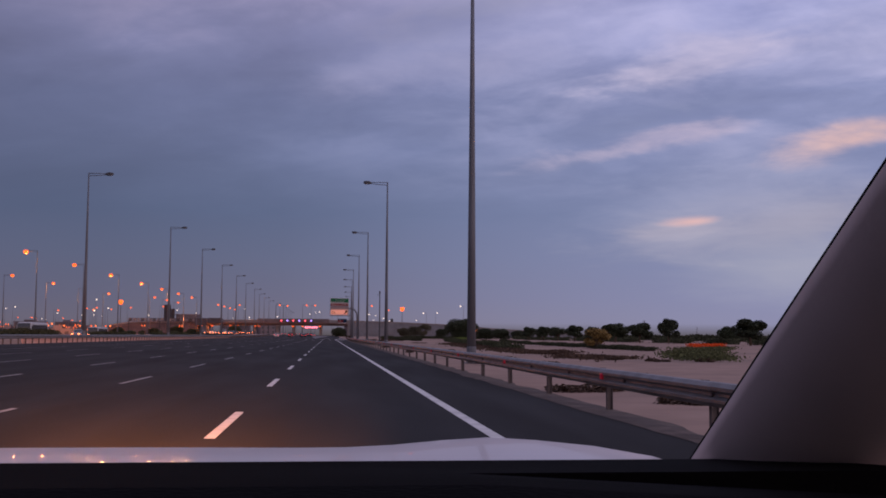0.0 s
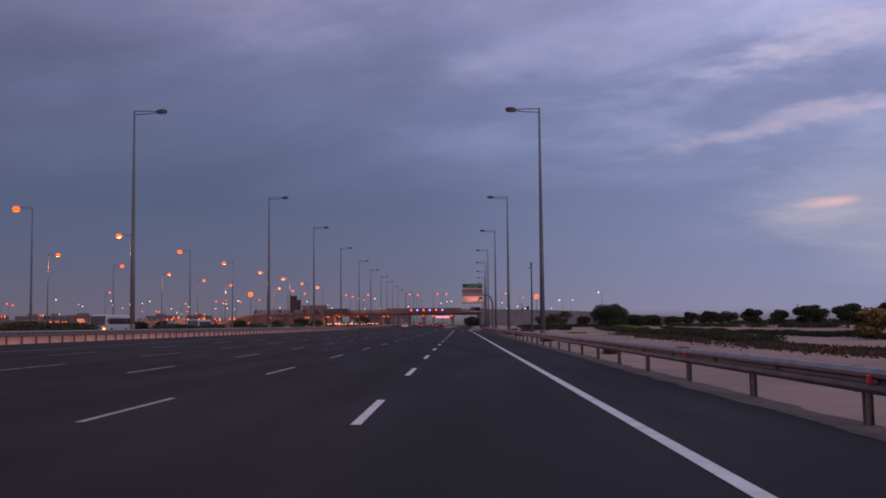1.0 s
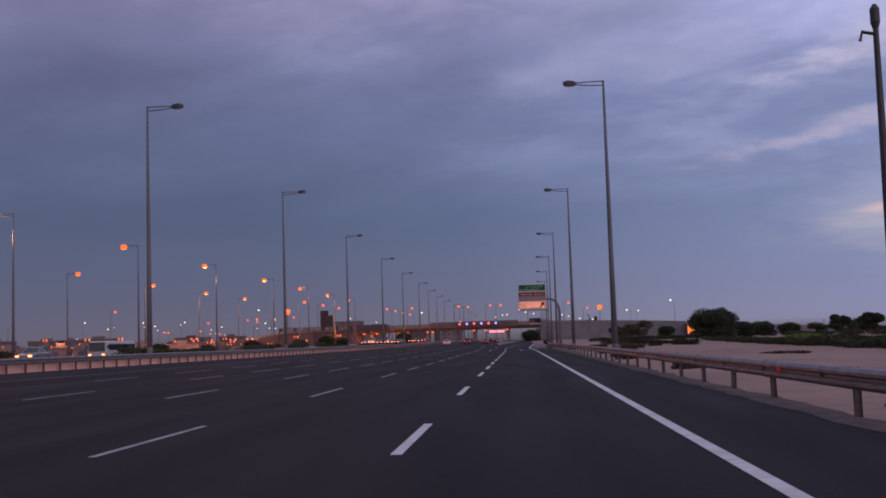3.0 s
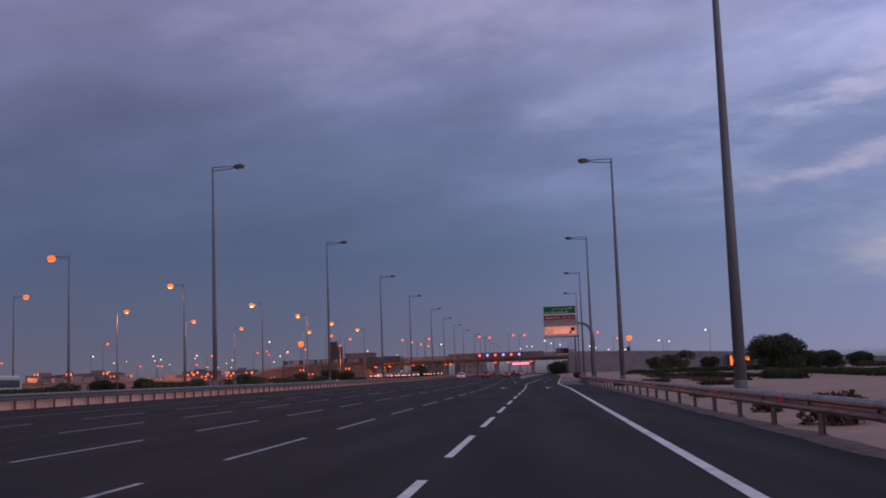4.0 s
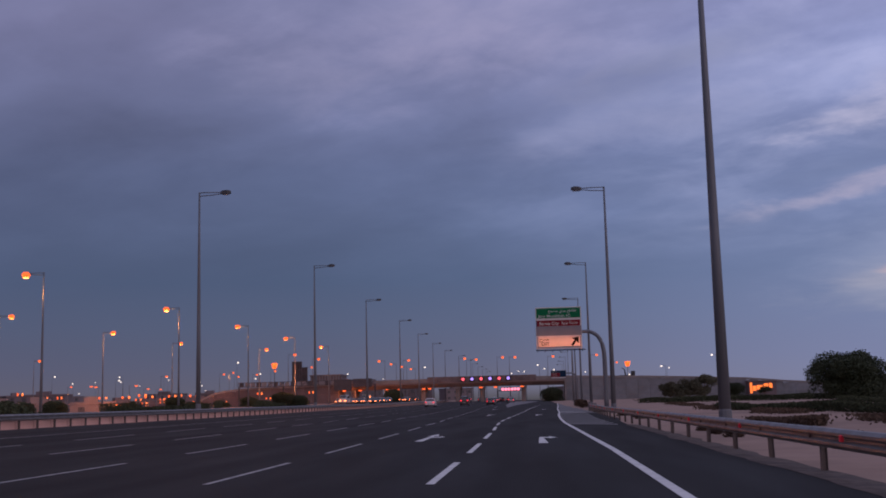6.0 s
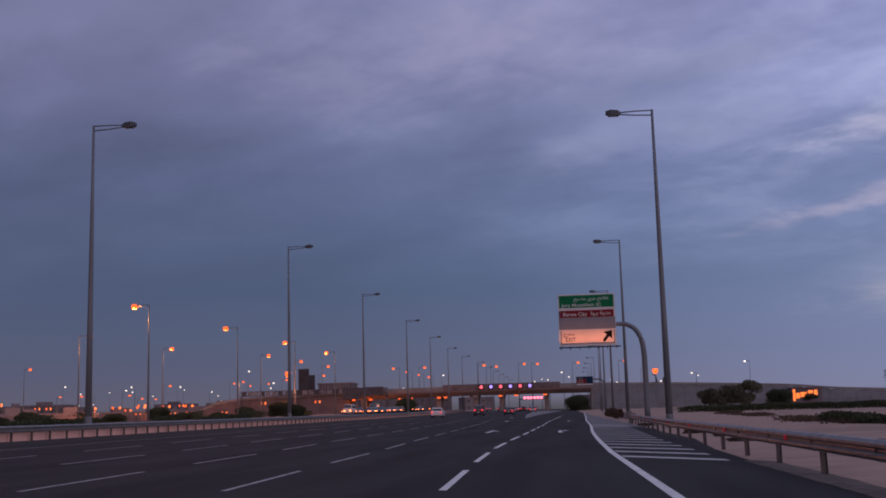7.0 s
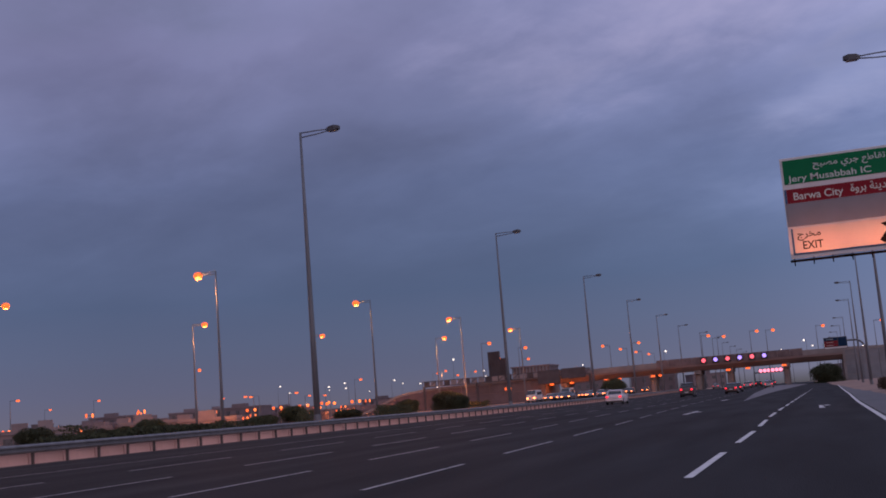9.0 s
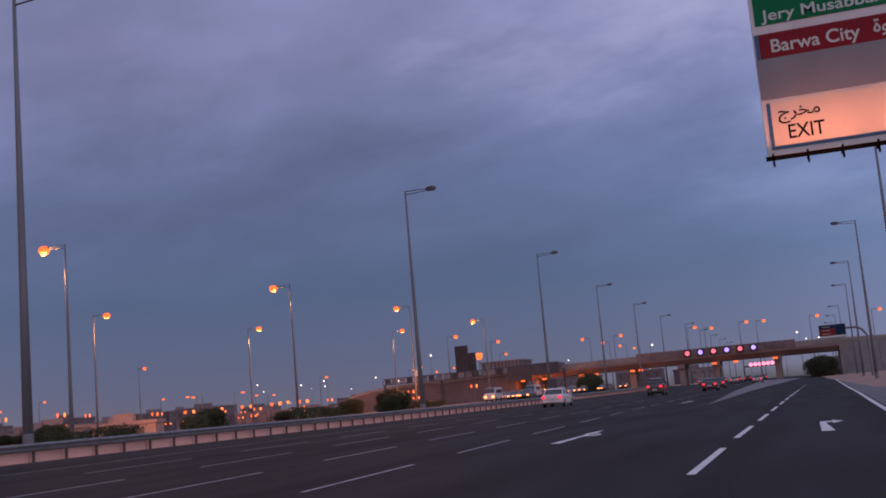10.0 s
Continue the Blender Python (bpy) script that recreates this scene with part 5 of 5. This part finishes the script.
t_a = tree("dark rounded evergreen tree standing in sand", 1, 4.3, 2.0, 16, 520, 0.15, at=pose(59.2, 165, -0.05), low=0.56)
t_b = tree("dark dense evergreen tree with an uneven crown", 2, 4.3, 2.2, 16, 520, 0.15, at=pose(61, 152.8, -0.05), low=0.56)
t_c = tree("small dark bushy tree with a flat crown", 3, 3.9, 2.3, 12, 330, 0.14, at=pose(60, 129, -0.05), low=0.66)
for src, x, y, w, h, rz in ((t_a, 60.2, 110.2, 1.1, 1.0, 40), (t_b, 57.8, 83, 0.72, 0.85, 10), (t_b, 61.7, 78.4, 1.35, 1.02, 200), (t_a, 61.3, 58.7, 1.25, 1.0, 130), (t_b, 61, 39.8, 0.85, 1.12, 60),
                            (t_a, 61, 2, 1.25, 0.98, 20), (t_c, 58, -22, 1.1, 1.0, 300), (t_b, 66, 24, 0.8, 0.75, 77), (t_c, 64, 172, 1.0, 0.9, 150), (t_a, 72, 190, 1.1, 1.0, 33), (t_c, 60, 95, 0.5, 0.55, 145), (t_c, 66, 205, 1.0, 0.8, 260)):
    copy_thing(src, pose(x, y, -0.05, 0, 0, rz) @ Matrix.Diagonal((w, w, h, 1)))
big = tree("broad dark tree with a low spreading crown beside the rail", 9, 7.0, 5.3, 44, 800, 0.18, at=pose(45.6, 213, -0.1), low=0.40)
copy_thing(big, pose(57, 240, -0.1, 0, 0, 120) @ Matrix.Diagonal((0.62, 0.62, 0.58, 1)))
copy_thing(big, pose(65, 254, -0.1, 0, 0, 40) @ Matrix.Diagonal((0.66, 0.66, 0.58, 1)))
copy_thing(big, pose(71, 250, -0.1, 0, 0, 70) @ Matrix.Diagonal((0.55, 0.55, 0.5, 1)))
tree("dusty pale green rounded tree before a concrete wall", 31, 6.2, 3.2, 18, 600, 0.15, M_leaf_pale, at=pose(43.0, 330, 0.7), low=0.34)
pale_bush = tree("dusty pale green bushy tree before a concrete wall", 32, 4.4, 3.3, 18, 600, 0.16, M_leaf_pale, at=pose(38, 322, 0.7), low=0.4)
copy_thing(big, pose(52.3, 345, 0.7, 0, 0, 200) @ Matrix.Diagonal((0.56, 0.56, 0.52, 1)))
copy_thing(pale_bush, pose(33.2, 318, 0.7, 0, 0, 100) @ Matrix.Diagonal((0.85, 0.85, 0.85, 1)))
copy_thing(big, pose(7.0, 424, -0.2, 0, 0, 80) @ Matrix.Diagonal((0.72, 0.72, 0.78, 1)))
copy_thing(big, pose(-46.5, 426, 0.0, 0, 0, 10) @ Matrix.Diagonal((0.62, 0.5, 0.85, 1)))
tree("yellowed small tree with thin leaves", 14, 2.3, 1.35, 14, 150, 0.13, M_leaf_dry, at=pose(28, -41, -0.1))


def shrub(label, seed, w, h, mat, leaf, n, at, group=""):
    r = random.Random(seed)
    s = thing("shrub", label, "shrub", group, at=at)
    clumps = [(r.uniform(-w, w) * 0.6, r.uniform(-w, w) * 0.4, h * r.uniform(0.25, 0.55), w * r.uniform(0.3, 0.5), h / w * r.uniform(0.7, 1.0)) for _ in range(7)]
    sm = Mesh()
    for c in clumps:
        sm.tube([(0, 0, -0.05), (c[0] * 0.7, c[1] * 0.7, c[2])], [0.03, 0.012], 5)
    part("stem", sm, M_bark, s)
    part("foliage", leaf_cloud(clumps, n, leaf, seed), mat, s)
    return s


SHRUBS = ((7.15, 23.2, 1.25, 2.1), (7.25, 3.3, 0.75, 1.15), (7.3, 30.5, 0.8, 1.1), (7.4, 93.9, 0.4, 0.6), (7.3, 90.3, 0.45, 0.7), (7.4, 87.4, 0.6, 0.95), (7.3, -67.5, 0.6, 0.9), (9.2, 82.5, 1.1, 0.9), (16.4, 87.0, 1.5, 1.0), (7.9, -129, 0.8, 0.6), (9.3, -101, 1.2, 0.7), (10.1, -105, 1.1, 0.7))
s_a = shrub("low dry brown desert shrub in the sand", 21, 0.8, 0.42, M_scrub, 0.07, 170, pose(7.9, 46, -0.06), "desert shrubs")
s_b = shrub("flat withered brown desert shrub", 22, 1.2, 0.35, M_scrub, 0.08, 190, pose(8.6, -100, -0.06), "desert shrubs")
for i in range(26):
    y = rng.uniform(-145, 160)
    x = 7.2 + rng.random() ** 1.8 * 16
    copy_thing(s_a if i % 2 else s_b, pose(x, y, ground_z(x, y) - 0.02, 0, 0, rng.uniform(0, 360)) @ Matrix.Diagonal((*([rng.uniform(0.5, 1.2)] * 2), rng.uniform(0.35, 0.75), 1)))


for x, y, w, h in SHRUBS:
    copy_thing(s_a, pose(x, y, ground_z(x, y) - 0.03, 0, 0, 37 * x) @ Matrix.Diagonal((w, w, h, 1)))


def hedge(name, label, points, w, h, mat, leaf, per_m, seed, gap=-1.0):
    """A long uneven strip of leaves along a line."""
    r = random.Random(seed)
    m = Mesh()
    for (x0, y0), (x1, y1) in zip(points, points[1:]):
        n = int(math.hypot(x1 - x0, y1 - y0) * per_m)
        for i in range(n):
            f = r.random()
            x, y = x0 + (x1 - x0) * f + r.gauss(0, w * 0.4), y0 + (y1 - y0) * f + r.gauss(0, w * 0.4)
            hh = h * (0.75 + 0.4 * noise.noise((x * 0.2, y * 0.12, seed)))
            if noise.noise((x * 0.15, y * 0.09, seed + 5.0)) < gap:
                continue
            c = Vector((x, y, ground_z(x, y) + hh * r.random() ** 0.7))
            a = Vector((r.uniform(-1, 1), r.uniform(-1, 1), r.uniform(-0.5, 0.5))).normalized() * leaf * r.uniform(0.6, 1.4)
            b = Vector((r.uniform(-0.4, 0.4), r.uniform(-0.4, 0.4), 1)) * leaf * r.uniform(0.4, 0.8)
            m.add([c - a, c - b, c + a, c + b], [(0, 1, 2, 3)])
    return tagged(part(name, m, mat), label, "hedge", kind="stuff")


hedge("hedge", "long low dark green hedge across the sand", [(17.4, -55), (18.6, -30), (20.2, -5), (25, 65), (34, 150), (42, 205)], 0.9, 0.72, M_hedge, 0.11, 190, 3)
hedge("hedge", "thin low dark hedge farther from the road", [(28, -60), (29, -18), (31, 20), (39, 86), (46, 130)], 0.8, 0.5, M_hedge, 0.10, 150, 4)
hedge("hedge", "low dark hedge under a row of trees", [(64, -60), (66, 40), (66, 150), (68, 240)], 1.6, 1.15, M_hedge, 0.16, 90, 7, -0.1)
hedge("scrub_strip", "ragged strip of brown scrub beside the rail", [(15, 90), (17, 150), (24, 250)], 1.5, 0.34, M_scrub, 0.09, 150, 5, 0.12)
hedge("scrub_strip", "brown dry strip of scrub at the hedge's foot", [(15.5, -100), (16, -60), (17, -30), (18.6, 0)], 2.2, 0.25, M_scrub, 0.09, 260, 9, -0.2)
hedge("grass_strip", "bright green mound of grass behind the hedge", [(26, 58), (30, 76)], 1.6, 0.95, M_grass, 0.10, 260, 6)
hedge("grass_strip", "dull green strip of rough grass", [(19.5, -97), (24, -82), (30, -66), (38, -48)], 2.0, 0.4, M_rough, 0.10, 150, 10)
# made-up leafy strip, coloured to imitate orange light on the ground
hedge("flower_bed", "low orange-red leafy strip that imitates an orange-lit patch of ground", [(45, -19), (50, -17)], 0.7, 0.55, M_orange_strip, 0.10, 200, 11)
hedge("hedge", "dark low hedge before the retaining wall", [(30, 292), (46, 298), (66, 304)], 1.2, 1.1, M_hedge, 0.16, 160, 12)
hedge("hedge", "long dark hedge across the sand", [(21, 262), (36, 254), (56, 244)], 1.2, 1.35, M_hedge, 0.15, 230, 15)
hedge("scrub_patch", "brown mound of dry scrub in the sand", [(11.6, 73.4), (13.4, 70.9)], 0.4, 0.36, M_scrub, 0.07, 420, 16)
hedge("scrub_patch", "brown mound of dry scrub in the sand", [(10.4, 100.2), (11.7, 94.0)], 0.45, 0.42, M_scrub, 0.08, 320, 17)
hedge("hedge", "low dark clipped hedge across the sand", [(16.0, 142), (19, 120), (21.6, 103)], 0.7, 0.68, M_hedge, 0.10, 260, 18)
hedge("hedge", "short low dark hedge in the sand", [(20.4, 97), (20.6, 84)], 0.7, 0.72, M_hedge, 0.10, 260, 19)
hedge("far_scrub", "dark line of far trees along the horizon", [(110, 60), (120, 260), (140, 460)], 5, 2.0, M_hedge, 0.6, 16, 8)
for y0, y1, x, h in ((-60, -22, -28.5, 0.8), (-5, 26, -28.5, 0.7), (44, 70, -28.5, 0.65), (82, 96, -28.5, 0.8), (112, 118, -28.5, 1.0), (131, 150, -28.5, 0.6), (172, 186, -28.5, 0.7),
                     (196, 202, -56, 2.4), (212, 217, -58, 2.2), (236, 250, -57, 1.8), (262, 268, -60, 2.4), (284, 300, -58, 1.8), (330, 352, -60, 1.6)):
    hedge("bush_row", "ragged dark row of bushes beyond the median", [(x, y0), (x - 0.5, y1)], 0.8, h, M_hedge, 0.11, 130, int(y0))


# ---- the town beyond ----
def twin_lamp(at):
    """A low side-street lamp with two orange globes."""
    t = thing("twin_lamp", "low street lamp with two lit orange globes", "street lamp", "side street lamps", at=at)
    part("pole", Mesh().tube([(0, 0, -0.5), (0, 0, 6.6)], [0.14, 0.08], 8), M_pole, t)
    part("crossbar", Mesh().tube([(-1.3, 0, 6.6), (1.3, 0, 6.6)], 0.06, 6), M_pole, t)
    for s in (-1, 1):
        part("globe", Mesh().tube([(s * 1.3, 0, 6.05), (s * 1.3, 0, 6.3), (s * 1.3, 0, 6.8), (s * 1.3, 0, 7.0)], [0.2, 0.40, 0.42, 0.2], 10), M_sodium if s < 0 else M_sodium_hot, t)
    return t


twin = twin_lamp(pose(-150, 470, 0))
for i in range(84):
    q, d = radians(13.0 + i * 0.32 + rng.uniform(-0.4, 0.4)), rng.uniform(270, 470)
    tall = 1.9 + 0.0052 * d * rng.choice((0.6, 0.7, 0.8, 0.8, 0.9, 1.0, 1.2, 1.5, 2.2, 3.0))
    copy_thing(twin, pose(1.4 - d * math.sin(q), 105 + d * math.cos(q), 0, 0, 0, math.degrees(q) + rng.uniform(-25, 25)) @ Matrix.Diagonal((0.52, 0.52, tall / 6.8, 1)))
# a straight street of them parallel to the motorway, and taller lamps between the blocks
for x in (-129.6, -122.4, -115.2, -108.0, -101.4):
    copy_thing(twin, pose(x, 380, 0, 0, 0, rng.uniform(-8, 8)) @ Matrix.Diagonal((0.8, 0.8, 4.9 / 6.6, 1)))
for x, z in ((-148.9, 8.8), (-138.8, 8.8), (-137.2, 8.6), (-128.5, 8.7), (-123.7, 7.6), (-119.6, 7.4)):
    copy_thing(lit, pose(x, 399, 0, 0, 0, rng.uniform(0, 360)) @ Matrix.Diagonal((0.9, 0.9, z / 18.9, 1)))
# the glow of the side streets on house fronts and ground
for i in range(10):
    q, d = radians(15.0 + i * 2.7), 240 + 45 * (i % 4)
    street = bpy.data.lights.new("side_street_light", "POINT")
    street.energy, street.color, street.shadow_soft_size = 4800, (1.0, 0.28, 0.09), 0.5
    new("side_street_light", street).location = (1.4 - d * math.sin(q), 105 + d * math.cos(q), 7.5)


def house(x, y, w, d, h, storeys, label, mat=None):
    mat = mat or M_plaster
    b = thing("apartment_building", label, "building", "far town", at=pose(x, y, ground_z(x, y) - 0.3, 0, 0, 20 + rng.uniform(-25, 25)))
    part("wall", Mesh().box(-w / 2, 0, 0, w / 2, d, h, 0.08), mat, b)
    part("roof", Mesh().box(-w / 2 - 0.2, -0.2, h, w / 2 + 0.2, d + 0.2, h + 0.6).box(-w * 0.2, d * 0.3, h + 0.6, w * 0.1, d * 0.6, h + 2.0), mat, b)
    n = max(2, int(w / 4))
    for s in range(storeys):
        for i in range(n):
            cx = -w / 2 + (i + 0.5) * w / n
            z = h * (s + 0.35) / storeys
            part("window", Mesh().box(cx - 0.8, -0.12, z, cx + 0.8, 0.05, z + h / storeys * 0.42), M_window, b)
    return b


for i in range(44):
    q, d = radians(14.5 + i * 0.66 + rng.uniform(-0.5, 0.5)), rng.uniform(340, 720)
    h = rng.choice((4, 4, 5, 6, 7, 10)) * (0.55 + d / 1500)
    house(1.4 - d * math.sin(q), 105 + d * math.cos(q), rng.uniform(9, 24), rng.uniform(9, 16), h, max(1, int(h // 3)), "mauve-beige flat-roofed block of the far town with dark windows")
for i in range(9):
    q, d = radians(29.5 + i * 1.5 + rng.uniform(-0.3, 0.3)), rng.uniform(210, 290)
    house(1.5 - d * math.sin(q), 130 + d * math.cos(q), rng.uniform(7, 12), rng.uniform(7, 10), rng.uniform(2.6, 3.4), 1, "low whitewashed flat-roofed house with dark windows", M_pale)
for x, y, w, h in ((-64, 640, 20, 7.5), (-40, 655, 16, 6.5), (-88, 630, 22, 8), (26, 650, 18, 7), (48, 660, 22, 8)):
    house(x, y, w, 10, h, 2, "mauve-beige flat-roofed block behind the flyover")
for i in range(16):
    q, d = radians(15.0 + i * 1.6 + rng.uniform(-0.6, 0.6)), rng.uniform(190, 300)
    x, y, k = 1.4 - d * math.sin(q), 110 + d * math.cos(q), rng.uniform(0.38, 0.6)
    copy_thing(big, pose(x, y, ground_z(x, y) - 0.1, 0, 0, rng.uniform(0, 360)) @ Matrix.Diagonal((k, k, k * rng.uniform(0.7, 1.0), 1)))
# dark shrubs on the low barrier's far side
for i in range(6):
    copy_thing(s_a, pose(7.7 + 0.14 * i, 200 + 8 * i, 0.05, 0, 0, 50 * i) @ Matrix.Diagonal((1.0, 1.3, 3.0, 1)))
# light from inside a far underpass, imitated by glowing panels on a block
lit_opening = thing("floodlit_wall", "orange-lit underpass opening, built as a low block with glowing panels", "building", at=pose(75.6, 425, 0.6))
copy_thing(t_c, pose(73.6, 410, 0.2, 0, 0, 30) @ Matrix.Diagonal((1.0, 1.0, 0.95, 1)))
part("wall", Mesh().box(-4, 0, 0, 5, 6, 4.6, 0.1), M_plaster, lit_opening)
for x0, x1, z0, z1 in ((-3.6, -2.9, 0.8, 4.3), (-2.7, -1.6, 1.6, 3.2), (-1.4, 0.6, 2.0, 3.4), (0.9, 2.3, 1.8, 3.9), (2.6, 3.6, 2.4, 4.0)):
    part("lit_bay", Mesh().box(x0, -0.1, z0, x1, -0.02, z1, 0.03), M_underglow, lit_opening, "glowing orange panel in place of the underpass light")
part("roof", Mesh().box(-4.2, -0.3, 4.6, 5.2, 6.3, 4.9), M_plaster, lit_opening)
mast = thing("camera_mast", "thin dark mast with a small camera head beside the rail", "mast", at=pose(7.3, -19.4, -0.1))
part("pole", Mesh().tube([(0, 0, 0), (0, 0, 3.2), (0, 0, 6.4)], [0.085, 0.07, 0.045], 10), M_head, mast)
part("base_plate", Mesh().box(-0.2, -0.2, -0.1, 0.2, 0.2, 0.05, 0.02), M_concrete, mast)
part("camera_head", Mesh().tube([(0, 0, 6.1), (0, 0, 6.2), (0, 0, 6.42), (0, 0, 6.5)], [0.05, 0.08, 0.08, 0.03], 10), M_head, mast)
part("arm", Mesh().tube([(0, 0, 6.0), (-0.22, 0, 6.05), (-0.26, 0, 5.9)], 0.03, 6), M_head, mast)


def pylon(at):
    p = thing("power_pylon", "far grey lattice power pylon", "pylon", "power pylons", at=at)
    for sx in (-1, 1):
        for sy in (-1, 1):
            part("leg", Mesh().tube([(sx * 2.2, sy * 2.2, 0), (sx * 0.5, sy * 0.5, 15), (sx * 0.3, sy * 0.3, 24)], 0.16, 5), M_pole, p)
    for i in range(7):
        z, w = 2.5 + 3 * i, 2.2 - 0.28 * i
        part("brace", Mesh().tube([(-w, -w, z), (w, w, z + 2.4)], 0.1, 5).tube([(w, -w, z), (-w, w, z + 2.4)], 0.1, 5), M_pole, p)
    for z, w in ((16, 4.5), (19.5, 3.8), (23, 3.0)):
        part("crossarm", Mesh().tube([(-w, 0, z), (0, 0, z + 0.6), (w, 0, z)], 0.16, 5), M_pole, p)
    return p


py0 = pylon(pose(265, 750, 0) @ Matrix.Diagonal((0.6, 0.6, 0.62, 1)))
for x, y in ((300, 720), (360, 690), (235, 820), (420, 660)):
    copy_thing(py0, pose(x, y, 0, 0, 0, 25) @ Matrix.Diagonal((0.6, 0.6, 0.62, 1)))
